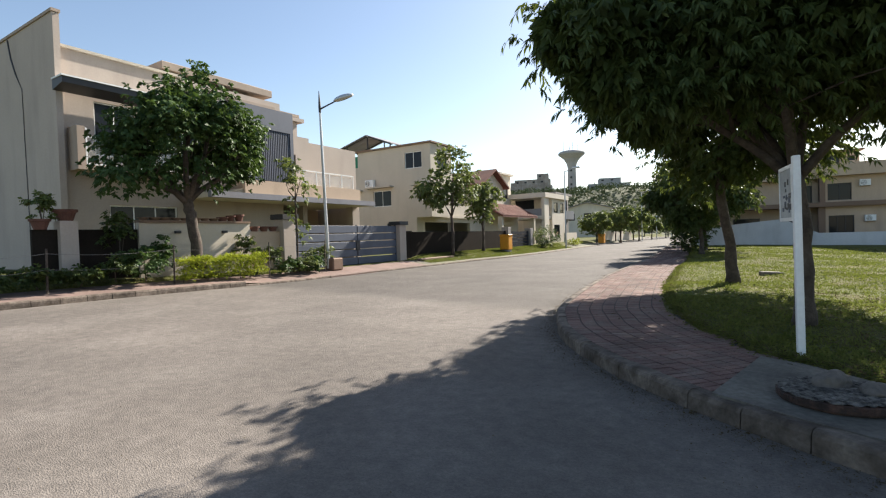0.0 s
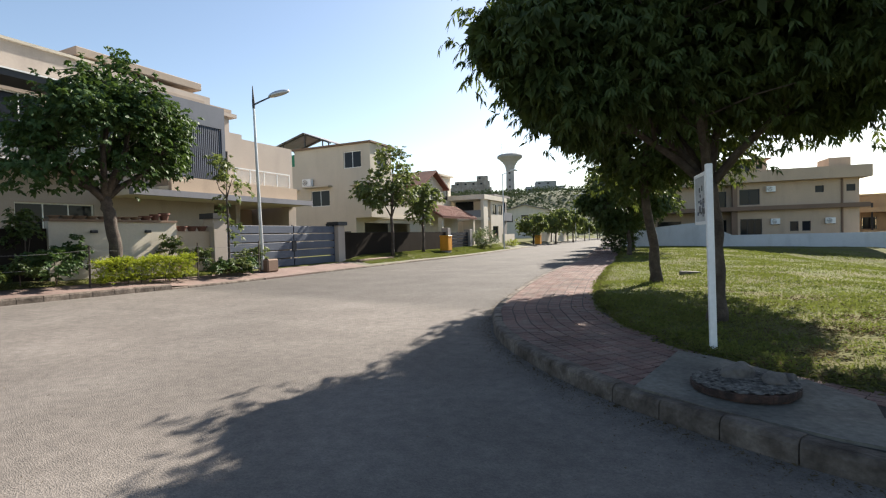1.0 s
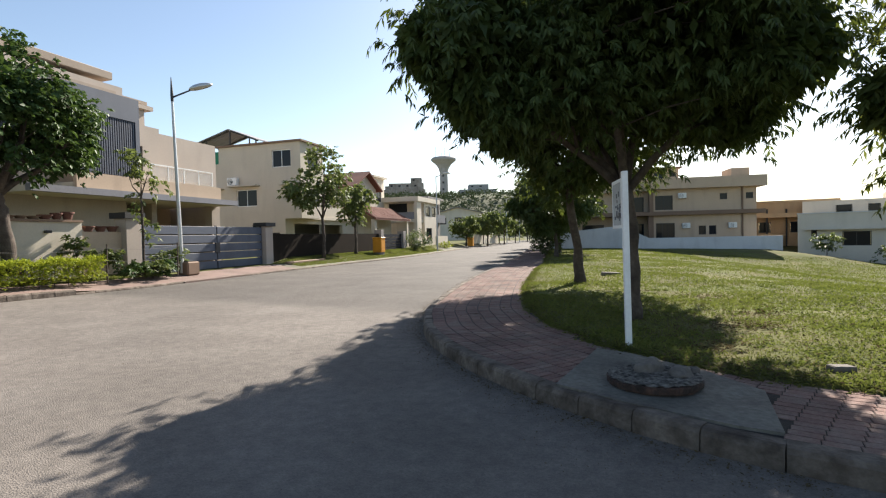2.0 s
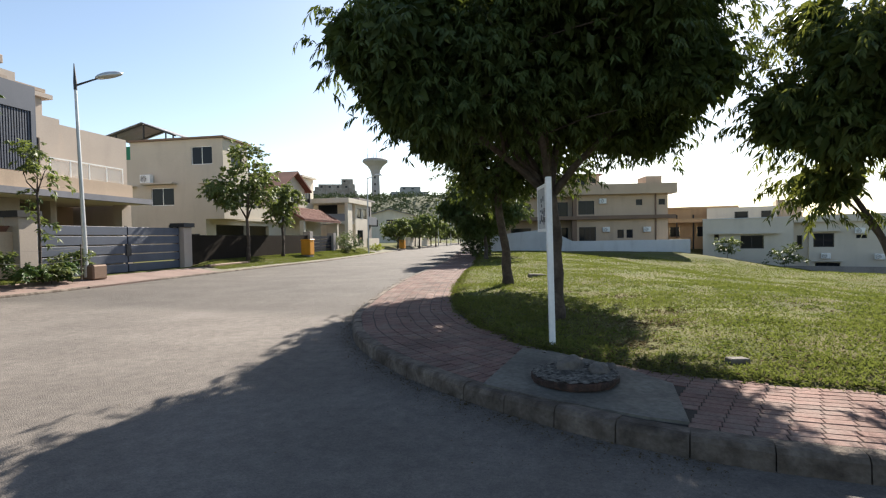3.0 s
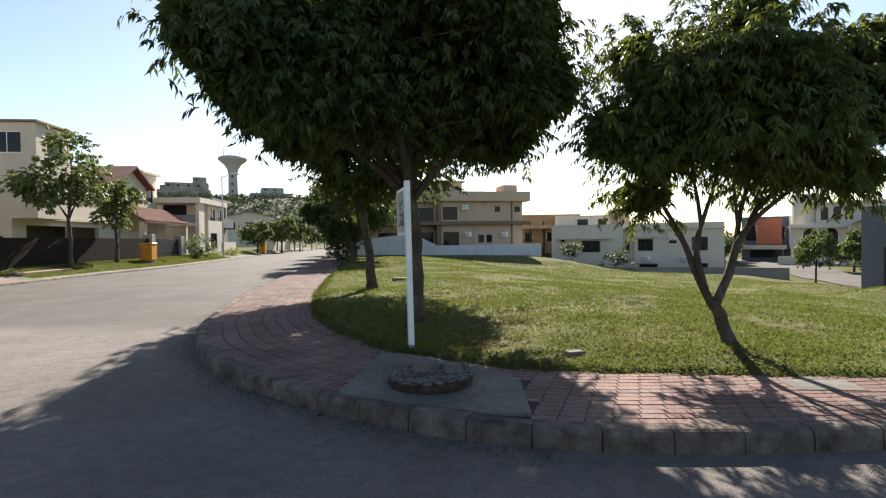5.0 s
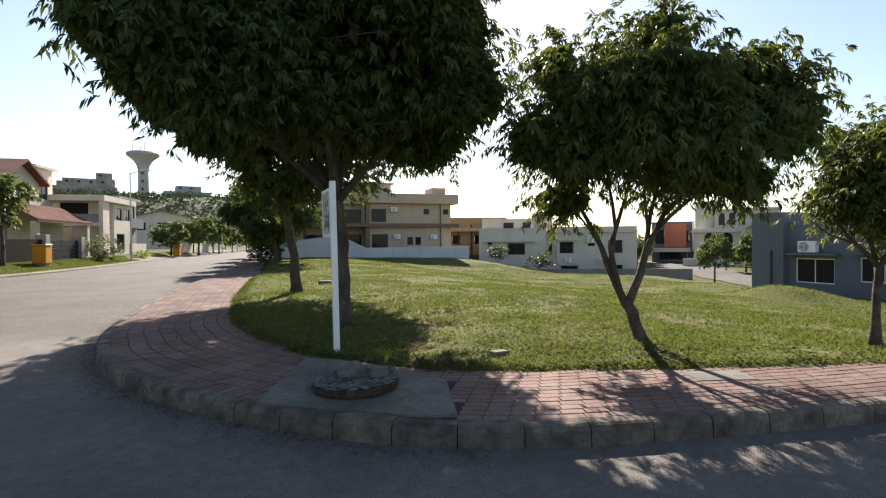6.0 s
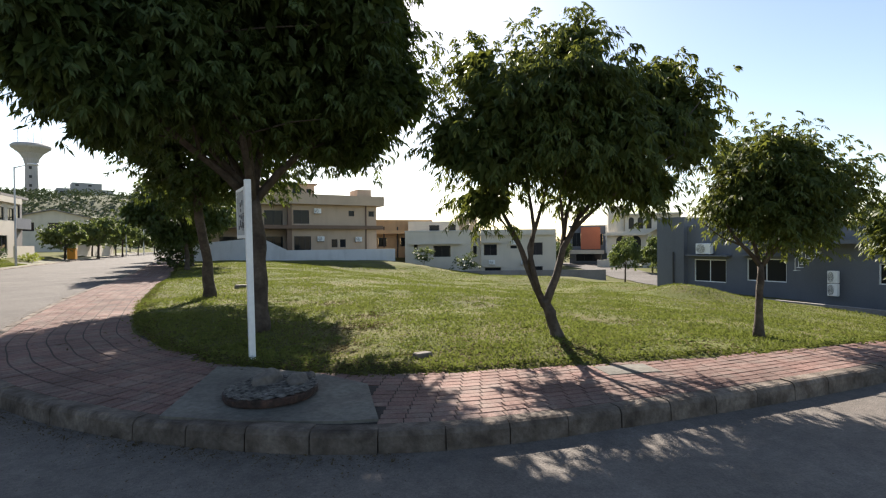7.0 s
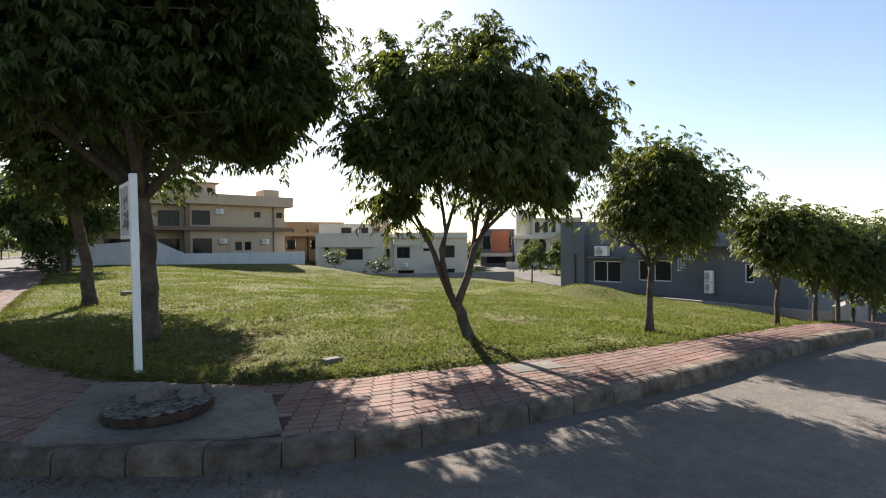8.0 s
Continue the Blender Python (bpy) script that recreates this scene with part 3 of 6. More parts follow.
def core_leaves(mat, parent, lobes, count, size, seed):
    """The shaded inner foliage."""
    rg = np.random.default_rng(seed)
    rows = []
    for c, r in lobes:
        d = unit(rg.normal(0, 1, (count, 3))) * rg.random((count, 1)) ** 0.4 * 0.8
        rows.append(np.array(c) + d * np.array(r))
    base = np.concatenate(rows)
    n = len(base)
    d = unit(rg.normal(0, 1, (n, 3)) + np.array([0, 0, -0.6]))
    side = unit(np.cross(d, rg.normal(0, 1, (n, 3))))
    return leaf_mesh("inner_foliage", mat, parent, base, d, side, size * rg.uniform(0.7, 1.3, (n, 1)), size * 0.28 * np.ones((n, 1)))


def make_tree(at, trunk, limbs, lobes, count, per, leaf, label, mat, bark_r, seed, droop=0.7, axis_len=0.19, shell=0.6, twigs=60, clump=8, size=0.18, core=500, name="street_tree", group="street trees", limb_r=0.6, forks=2, stems=()):
    """trunk: points from the ground to the fork; limbs: end points; crown lobes in the tree's own coordinates."""
    root = empty(name, Matrix.Translation(at), label, "tree", group)
    rnd = random.Random(seed)
    pts = [Vector(p) for p in trunk]
    fine = []
    for a, b in zip(pts, pts[1:]):
        fine += [a.lerp(b, k / 4) for k in range(4)]
    fine.append(pts[-1])
    fine = [p + Vector((rnd.uniform(-1, 1), rnd.uniform(-1, 1), 0)) * bark_r * 0.14 for p in fine]
    m = len(fine)
    part("trunk", tube(bmesh.new(), fine, [bark_r * (1.0 - 0.25 * k / m + 0.5 * max(0, 1 - k / 1.8)) * rnd.uniform(0.93, 1.09) for k in range(m)], 12), BARK, root, smooth=True)
    fork = pts[-1]
    tips = crown_tips(lobes, count, seed, shell, clump, size)
    ends = []
    for e in limbs:
        e = Vector(e)
        ln = (e - fork).length
        mid = fork.lerp(e, 0.5) + Vector((rnd.uniform(-0.2, 0.2), rnd.uniform(-0.2, 0.2), rnd.uniform(-0.12, 0.1))) * ln * 0.5
        q = [fork - Vector((0, 0, bark_r * 0.8)), fork.lerp(mid, 0.4), mid, mid.lerp(e, 0.5) + Vector((rnd.uniform(-0.05, 0.05), rnd.uniform(-0.05, 0.05), 0.05)) * ln, e]
        part("limb", tube(bmesh.new(), q, [bark_r * limb_r * k for k in (1.0, 0.85, 0.66, 0.45, 0.2)], 8), BARK, root, smooth=True)
        ends += q[1:]
        for h in range(forks):
            a = q[2].lerp(q[3], rnd.uniform(0, 1)) if h else q[1].lerp(q[2], 0.6)
            side = Vector((rnd.uniform(-1, 1), rnd.uniform(-1, 1), rnd.uniform(0.2, 0.9))).normalized()
            b = a + ((e - fork).normalized() * 0.7 + side * 0.7) * ln * rnd.uniform(0.3, 0.48)
            mid = a.lerp(b, 0.5) + Vector((0, 0, -0.05 * ln))
            part("branch", tube(bmesh.new(), [a, mid, b], [bark_r * limb_r * k for k in (0.46, 0.34, 0.14)], 6), BARK, root, smooth=True)
            ends += [mid, b]
    for thick, rows in stems:
        q = [Vector(p) for p in rows]
        fine = []
        for a, b in zip(q, q[1:]):
            fine += [a, a.lerp(b, 0.5) + Vector((rnd.uniform(-1, 1), rnd.uniform(-1, 1), 0)) * bark_r * 0.18]
        fine.append(q[-1])
        m = len(fine) - 1
        part("limb", tube(bmesh.new(), fine, [bark_r * thick * (1 - 0.8 * k / m) for k in range(m + 1)], 8), BARK, root, smooth=True)
        ends += fine[1:]
    bm = bmesh.new()
    for k in range(twigs):
        tip = Vector(tips[rnd.randrange(len(tips))][:3])
        a = min(ends, key=lambda q: (q - tip).length + 0.5 * max(0, q.z - tip.z))
        mid = a.lerp(tip, 0.5) + Vector((rnd.uniform(-0.1, 0.1), rnd.uniform(-0.1, 0.1), 0.06))
        tube(bm, [a, mid, tip], [bark_r * 0.15, bark_r * 0.1, bark_r * 0.04], 5)
    tagged(part("twig_spray", bm, BARK, root, smooth=True), kind="stuff")
    tagged(sprays("crown", mat, root, tips, per, leaf[0], leaf[1], droop, seed, axis_len), kind="stuff")
    if core:
        tagged(core_leaves(mat, root, lobes, core, leaf[0] * 1.5, seed + 1), kind="stuff")
    return root


def dome(seed, c, r, n, small=0.45):
    """A big lobe with smaller ones bulging out of it."""
    rg = random.Random(seed)
    out = [(c, r)]
    for k in range(n):
        a = 2 * math.pi * (k + rg.uniform(0, 0.6)) / n
        e = rg.uniform(-0.3, 0.95)
        ce = math.cos(e)
        s = small * rg.uniform(0.75, 1.25)
        out.append(((c[0] + r[0] * 0.82 * ce * math.cos(a), c[1] + r[1] * 0.82 * ce * math.sin(a), c[2] + r[2] * 0.82 * math.sin(e)), (r[0] * s, r[1] * s, r[2] * s)))
    return out


DARK = "street tree with a dense dark drooping crown on the lawn"
make_tree((1.84, 8.0, 0.15), [(0, 0, 0), (0.02, 0, 0.8), (0.0, 0.02, 1.5), (-0.08, 0, 2.1)],
          [(-2.2, -0.3, 3.7), (-1.0, 0.9, 4.6), (0.2, -0.6, 5.0), (1.6, 0.3, 3.9), (0.9, 1.2, 4.4), (-0.9, -1.3, 3.8), (-1.2, 0.2, 3.2)],
          dome(1, (0.05, -0.4, 4.5), (1.9, 2.0, 1.75), 12) + [((-2.4, -1.8, 3.85), (0.7, 0.8, 0.6)), ((-2.0, -0.9, 3.4), (0.5, 0.6, 0.35)), ((-2.8, -1.9, 3.8), (0.35, 0.45, 0.4)), ((-1.9, -0.1, 3.0), (0.42, 0.45, 0.28)), ((-2.45, 0.1, 3.4), (0.32, 0.35, 0.3)), ((-2.3, -1.7, 3.25), (0.5, 0.5, 0.3)), ((-1.7, -1.5, 3.1), (0.55, 0.5, 0.32)), ((-1.0, 1.7, 4.3), (1.0, 0.8, 0.9)), ((-2.3, 1.1, 3.9), (0.75, 0.8, 0.5)), ((-1.9, 2.0, 4.2), (0.6, 0.6, 0.5)), ((-1.3, -1.0, 3.8), (1.0, 1.1, 0.8)), ((1.7, -0.85, 3.75), (0.85, 0.8, 0.7)), ((0.3, 0.0, 3.6), (1.5, 1.4, 0.7)), ((-0.9, -0.6, 3.5), (1.0, 1.1, 0.6)), ((-2.05, -1.5, 4.5), (0.6, 0.65, 0.6)), ((-2.3, -1.7, 4.0), (0.5, 0.6, 0.5)), ((1.35, -1.2, 4.6), (0.42, 0.42, 0.65)), ((1.4, -1.2, 3.6), (0.45, 0.45, 0.4)), ((1.5, 0.4, 3.15), (0.75, 0.7, 0.42)), ((0.8, 1.4, 3.75), (1.0, 0.9, 0.8)), ((1.65, 0.0, 3.2), (0.4, 0.45, 0.38))],
          7300, 11, (0.122, 0.0165), DARK, LEAF, 0.115, 11, core=2600, droop=0.95)
make_tree((1.77, 13.9, 0.15), [(0, 0, 0), (-0.05, 0, 1.0), (-0.2, 0, 2.0), (-0.3, 0, 2.9)],
          [(-2.0, 0, 4.6), (1.4, 0.6, 4.7), (-0.4, -1.4, 5.2), (0, 1.5, 5.2)],
          dome(2, (0.6, 0, 4.6), (2.3, 2.2, 1.7), 11) + [((-1.2, 0, 3.9), (1.0, 1.0, 0.8)), ((0.5, 0, 3.4), (1.8, 1.5, 0.9)), ((-0.4, 0.4, 3.0), (1.2, 1.0, 0.7))],
          3600, 9, (0.15, 0.023), DARK, LEAF, 0.13, 12, core=800)
for k, (x, y, sc) in enumerate([(2.3, 29.5, 1.15), (2.9, 34.5, 1.1), (3.2, 40.0, 1.1), (3.6, 47.0, 1.1), (4.2, 56.0, 1.1)]):
    make_tree((x, y, 0.1), [(0, 0, 0), (0.03, 0, 0.9), (-0.05, 0, 1.7)], [(-1.4, 0, 3.6), (1.2, 0.6, 3.7), (-0.2, -1.2, 4.0), (0, 1.3, 4.0)],
              dome(30 + k, (-0.2, 0, 3.4), (2.1 * sc, 2.0 * sc, 1.8), 8) + [((-0.7, 0, 2.2), (1.4, 1.2, 0.9))],
              1300, 8, (0.2, 0.034), DARK, LEAF, 0.12, 20 + k, twigs=25, core=700)
def along(*rows):
    """Points of a limb from (sideways, height, depth), sideways towards the south-east."""
    return [(o * 0.749 + d * 0.663, -o * 0.663 + d * 0.749, h) for o, h, d in rows]


make_tree((5.19, 5.06, 0.15), along((0, 0, 0), (-0.10, 0.35, 0), (-0.20, 0.60, 0)), [],
          dome(3, (-0.12, -0.12, 2.85), (1.0, 1.0, 0.8), 10, 0.42) + [((-1.3, 0.6, 2.75), (0.3, 0.3, 0.42)), ((1.2, -1.06, 2.85), (0.45, 0.45, 0.55)), ((0.94, -0.83, 3.4), (0.4, 0.4, 0.35)), ((-0.82, 0.73, 3.75), (0.3, 0.3, 0.35)),
                                                                  ((0.19, -0.17, 4.0), (0.35, 0.35, 0.4)), ((-0.75, 0.66, 1.98), (0.35, 0.35, 0.2)), ((0.86, -0.76, 2.1), (0.35, 0.35, 0.2)), ((-0.2, 0.2, 3.5), (0.7, 0.7, 0.5)), ((-0.95, 0.15, 2.45), (0.42, 0.42, 0.4)), ((0.5, -0.4, 2.3), (0.6, 0.6, 0.35))],
          4300, 11, (0.108, 0.0142), "street tree with a leaning forked trunk on the lawn", LEAF_YOUNG, 0.085, 31, core=900, droop=1.0, size=0.14, twigs=90,
          stems=[(0.62, along((-0.19, 0.5, 0), (-0.43, 1.05, 0.05), (-0.58, 1.45, 0.1), (-0.92, 2.15, 0.15), (-1.3, 2.6, 0.1))), (0.42, along((-0.40, 0.98, 0.05), (-0.33, 1.55, -0.15), (-0.42, 2.15, -0.25), (-0.5, 3.1, -0.3))),
                 (0.46, along((-0.26, 0.66, 0), (-0.40, 1.3, -0.05), (-0.2, 1.95, 0.1), (0.0, 2.75, 0.3), (0.1, 3.6, 0.3))), (0.72, along((-0.19, 0.5, 0), (-0.03, 0.92, 0), (0.06, 1.3, -0.05), (0.25, 1.7, -0.1), (0.75, 2.25, -0.1), (1.2, 2.7, -0.1))),
                 (0.42, along((0.03, 1.15, 0), (0.12, 1.75, 0.2), (0.3, 2.45, 0.35), (0.5, 3.2, 0.4))), (0.36, along((0.17, 1.52, -0.08), (0.5, 1.85, -0.3), (0.9, 2.15, -0.4), (1.45, 2.5, -0.5))),
                 (0.30, along((-0.52, 1.3, 0.08), (-0.75, 1.65, 0.3), (-1.0, 1.95, 0.5))), (0.28, along((0.08, 1.4, 0), (0.0, 2.0, -0.4), (0.1, 2.6, -0.7)))])
make_tree((8.3, 4.0, 0.02), [(0, 0, 0), (0.0, 0.0, 0.6), (0.05, 0.0, 1.15)],
          [(-0.5, 0.5, 2.0), (0.75, -0.5, 2.1), (0.0, 0.4, 2.6), (0.25, -0.4, 2.3)],
          dome(4, (0.08, -0.06, 2.4), (0.62, 0.62, 0.68), 9, 0.4) + [((0.72, -0.62, 2.2), (0.52, 0.5, 0.58)), ((-0.3, 0.27, 2.05), (0.4, 0.38, 0.36)), ((0.3, -0.2, 1.75), (0.6, 0.6, 0.3))],
          3000, 9, (0.085, 0.0135), "slim street tree with a rounded green crown", LEAF_YOUNG, 0.06, 32, core=600, size=0.13, axis_len=0.15, droop=0.9)
for k, (x, y, sc) in enumerate([(12.0, 3.15, 0.78), (13.6, 2.85, 0.85), (15.0, 2.7, 1.1), (16.2, 2.2, 1.2), (18.2, 2.9, 1.4), (19.6, 1.9, 1.4)]):
    z = float(lawn_height(np.array(x), np.array(y)))
    make_tree((x, y, z - 0.08), [(0, 0, 0), (0.0, 0.0, 0.6), (0.05, 0.0, 1.0)], [(-0.5, 0.1, 1.9), (0.55, 0.0, 1.9), (0.0, 0.4, 2.3)],
              dome(60 + k, (0, 0, 2.15), (0.72 * sc, 0.72 * sc, 0.72 * sc), 8, 0.4) + [((0.1, 0, 1.7), (0.5 * sc, 0.5 * sc, 0.35))], 1300, 9, (0.10, 0.018), "slim street tree with a light green crown", LEAF_YOUNG if k < 2 else LEAF, 0.055, 40 + k, twigs=25, core=450, size=0.13, axis_len=0.17)


def on_street(s, v, z=0.0):
    return Vector((S0.x + s * UX - v * UY, S0.y + s * UY + v * UX, z))


BROAD = "broad-leaved street tree on the planted verge"
make_tree(on_street(-8.85, -0.6, 0.7), [(0, 0, 0), (-0.03, -0.06, 0.9), (-0.06, -0.2, 1.9), (-0.08, -0.28, 2.4)],
          [(-1.2, -1.6, 4.2), (0.3, 1.4, 4.6), (-0.2, 0.1, 5.8), (0.4, 2.0, 3.9), (-0.8, -1.8, 3.3), (0.2, -0.5, 5.0), (0.5, 0.8, 5.3)],
          dome(5, (-0.1, -0.2, 4.3), (1.8, 2.3, 1.6), 13, 0.36) + [((0, 1.9, 3.7), (0.8, 0.9, 0.6)), ((-0.2, -2.1, 3.3), (1.0, 0.9, 0.7)), ((0, 0.1, 6.1), (0.9, 1.0, 0.75)), ((0.1, 2.5, 4.2), (0.5, 0.6, 0.5))],
          2900, 7, (0.155, 0.048), BROAD + " before a cream wall", LEAF_BROAD, 0.19, 51, droop=0.6, axis_len=0.2, core=200, twigs=120)
make_tree(on_street(8.2, -0.5, 0.4), [(0, 0, 0), (0.05, 0, 1.3), (0.0, 0, 2.5)],
          [(-1.2, -0.9, 4.4), (0.7, 1.3, 4.4), (0, 0, 5.8), (0.6, -0.9, 4.0), (-0.3, 1.6, 5.2)],
          [((-0.6, -0.9, 4.2), (1.0, 1.2, 1.2)), ((0.5, 0.9, 4.7), (1.0, 1.1, 1.2)), ((0, 0, 5.9), (1.0, 1.1, 0.9)), ((-0.4, -1.8, 3.4), (0.7, 0.8, 0.5)), ((-0.5, -2.2, 4.1), (0.8, 0.8, 0.6)), ((0.2, 2.1, 5.3), (0.5, 0.6, 0.6)), ((0, 0.1, 4.0), (0.9, 0.9, 0.8))],
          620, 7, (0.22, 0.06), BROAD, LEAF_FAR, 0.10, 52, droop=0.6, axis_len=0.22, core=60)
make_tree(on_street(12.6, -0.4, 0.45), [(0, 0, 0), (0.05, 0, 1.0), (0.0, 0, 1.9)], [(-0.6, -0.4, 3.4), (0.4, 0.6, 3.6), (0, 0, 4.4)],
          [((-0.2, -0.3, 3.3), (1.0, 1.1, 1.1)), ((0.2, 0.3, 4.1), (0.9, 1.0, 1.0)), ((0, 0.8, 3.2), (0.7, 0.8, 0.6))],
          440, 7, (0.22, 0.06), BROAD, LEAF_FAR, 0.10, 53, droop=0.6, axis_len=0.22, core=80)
make_tree(on_street(-4.6, -0.7, 0.4), [(0, 0, 0), (0.02, 0, 1.4), (0.0, 0, 2.9)], [(-0.2, -0.3, 3.6), (0.2, 0.3, 3.8), (0, 0, 4.3)],
          [((0, 0, 3.9), (0.35, 0.45, 0.5)), ((0, 0.4, 3.4), (0.2, 0.3, 0.3)), ((0, -0.4, 4.1), (0.25, 0.25, 0.3)), ((0, 0.25, 1.5), (0.15, 0.25, 0.3)), ((0, 0, 2.6), (0.15, 0.25, 0.3))],
          110, 6, (0.2, 0.045), "thin sapling with sparse pale leaves on the verge", LEAF_FAR, 0.045, 54, droop=0.6, axis_len=0.2, core=0, twigs=10, clump=5)


# ---- houses ----
def house(name, x, y, turn, label):
    return empty(name, pose(x, y, 0, 0, 0, turn), label, "house")


def window(parent, s0, s1, z0, z1, v, frame=DARKMETAL, panes=2, depth=0.1, label="", m=None):
    """A framed window set in an opening of a wall whose face is at v."""
    w = 0.05
    win = part("window", boxes((s0, s1, v + depth * 0.4, v + depth, z0, z0 + w), (s0, s1, v + depth * 0.4, v + depth, z1 - w, z1), (s0, s0 + w, v + depth * 0.4, v + depth, z0 + w, z1 - w),
                               (s1 - w, s1, v + depth * 0.4, v + depth, z0 + w, z1 - w)), frame, parent, label)
    win.matrix_basis = m or Matrix()
    step = (s1 - s0 - 2 * w) / panes
    for k in range(panes):
        a = s0 + w + k * step
        part("pane", boxes((a + 0.012, a + step - 0.012, v + depth * 0.6, v + depth * 0.75, z0 + w, z1 - w)), GLASS, win)
        if k:
            part("mullion", boxes((a - 0.02, a + 0.02, v + depth * 0.45, v + depth * 0.9, z0 + w, z1 - w)), frame, win)
    return win


def facade(parent, s0, s1, v, z0, z1, wins, mat, frame=DARKMETAL, thick=0.3, name="wall", label="", m=None):
    part(name, wall(s0, s1, v, v + thick, z0, z1, [w[:4] for w in wins]), mat, parent, label).matrix_basis = m or Matrix()
    for w in wins:
        window(parent, *w[:4], v, frame, w[4] if len(w) > 4 else 2, 0.16, "", m)


def air_unit(at, turn, label="white outdoor air-conditioning unit on a wall"):
    root = empty("air_conditioner", pose(*at, 0, 0, turn), label, "air conditioner", "air conditioners")
    part("casing", soft_box(-0.42, 0.42, -0.16, 0.16, 0, 0.58, 0.025), WHITEMETAL, root)
    ring = bmesh.new()
    for k in range(5):
        r = 0.05 + 0.045 * k
        pts = [(-0.12 + r * math.cos(t), -0.172, 0.29 + r * math.sin(t)) for t in np.linspace(0, 2 * math.pi, 17)]
        tube(ring, pts, [0.008] * len(pts), 4)
    part("fan_grille", ring, DARKMETAL, root)
    parts("bracket", DARKMETAL, root, (-0.35, -0.31, -0.1, 0.22, -0.04, 0), (0.31, 0.35, -0.1, 0.22, -0.04, 0))
    return root


# house one: large beige house with a grey louvred box, glass-railed balcony and boundary wall
h1 = house("house", S0.x, S0.y, YAW + 90, "large beige two-storey house with grey louvres and glass balcony")
part("side_wall", boxes((-11.15, -10.95, 3.75, 16, -0.2, 9.8)), BEIGE, h1)
facade(h1, -10.95, -1.3, 4.0, -0.2, 8.7, [(-9.9, -8.5, 5.0, 7.0, 2), (-9.5, -6.9, 2.1, 3.15, 3), (-7.6, -5.4, 5.0, 6.9, 2)], BEIGE, WHITEMETAL)
parts("wall", BEIGE, h1, (-11.0, 0.6, 15.7, 16, -0.2, 8.7), (0.3, 0.6, 4.3, 15.7, -0.2, 7.1))
part("roof", boxes((-11.0, 0.6, 4.3, 15.7, 8.1, 8.3)), BEIGE, h1)
part("parapet", boxes((-11.0, -6.5, 3.9, 4.2, 8.7, 8.8)), CREAM, h1)
part("side_coping", boxes((-11.2, -10.92, 3.7, 16.1, 9.8, 9.9)), ROOFTAN, h1)
part("cable", tube(bmesh.new(), [(-11.17, 7.85, 9.75), (-11.17, 7.6, 9.0), (-11.17, 7.2, 8.3), (-11.17, 6.65, 7.6), (-11.17, 6.55, 3.0), (-11.17, 6.5, 1.0)], [0.028, 0.03, 0.028, 0.014, 0.014, 0.014], 5), DARKMETAL, h1, "black cable down the wall")
part("penthouse", boxes((-7.0, -2.3, 5.0, 12, 8.3, 8.95)), CREAM, h1)
part("penthouse_roof", soft_box(-7.3, -1.75, 4.0, 12.4, 8.92, 9.26, 0.02), ROOFTAN, h1)
part("cornice", boxes((-4.4, -1.7, 3.9, 5.0, 8.22, 8.42)), ROOFTAN, h1)
bm = boxes((-11.25, -4.72, 2.95, 3.74, 7.05, 7.4))
for v_ in bm.verts:
    if v_.co.y < 3.2 and v_.co.z < 7.2:
        v_.co.z += 0.14
part("awning", bm, DARKMETAL, h1, "dark steel awning")
part("awning_sheet", boxes((-11.28, -4.72, 2.9, 3.74, 7.4, 7.45)), WHITEMETAL, h1, "bright metal sheet on the awning")
parts("bay", ROOFTAN, h1, (-10.79, -7.0, 3.2, 3.99, 4.32, 4.5), (-10.79, -10.55, 3.2, 3.99, 4.5, 5.85))
part("bay_rail", boxes((-10.53, -7.05, 3.24, 3.27, 4.62, 5.45)), RAILGLASS, h1)
parts("bay_post", WHITEMETAL, h1, (-10.53, -10.48, 3.2, 3.24, 4.5, 5.8), (-8.8, -8.75, 3.2, 3.24, 4.5, 5.5), (-10.48, -7.05, 3.2, 3.24, 4.5, 4.56), (-10.48, -7.05, 3.2, 3.24, 5.46, 5.52))
parts("louvre_box", STEEL_GREY, h1, (-4.7, -1.35, 3.0, 3.99, 6.98, 8.0), (-4.7, -3.5, 3.0, 3.99, 4.5, 6.98), (-1.55, -1.35, 3.0, 3.99, 4.5, 6.98), (-3.5, -1.55, 3.5, 3.99, 4.5, 6.98))
for k in range(18):
    a = -3.46 + k * 0.106
    part("louvre_slat", boxes((a, a + 0.055, 3.03, 3.3, 4.52, 6.96)), STEEL_GREY, h1)
part("tower_wall", boxes((-1.3, 0.25, 4.5, 8, 7.1, 8.35)), BEIGE, h1)
part("tower_cap", boxes((-1.35, 0.35, 4.4, 8.1, 8.35, 8.5)), ROOFTAN, h1)
facade(h1, -1.3, 0.6, 4.0, 4.0, 7.2, [(-1.15, -0.35, 5.0, 6.2, 1)], BEIGE)
part("balcony_wall", boxes((0.6, 4.45, 4.1, 4.35, 3.8, 7.0)), BEIGE, h1)
part("balcony_return", boxes((4.15, 4.45, 4.35, 9, 0.3, 7.0)), BEIGE, h1)
part("balcony_floor", boxes((-4.7, 3.0, 2.5, 4.0, 3.76, 4.0)), WHITE, h1)
part("balcony_band", boxes((-4.7, 2.9, 2.4, 2.6, 3.76, 4.4)), TAN, h1)
part("slab_edge", boxes((-6.5, 3.9, 2.15, 2.4, 3.5, 3.76)), SLAB_GREY, h1)
part("porch_soffit", boxes((-6.5, 3.9, 2.4, 7.2, 3.5, 3.74)), WHITE, h1)
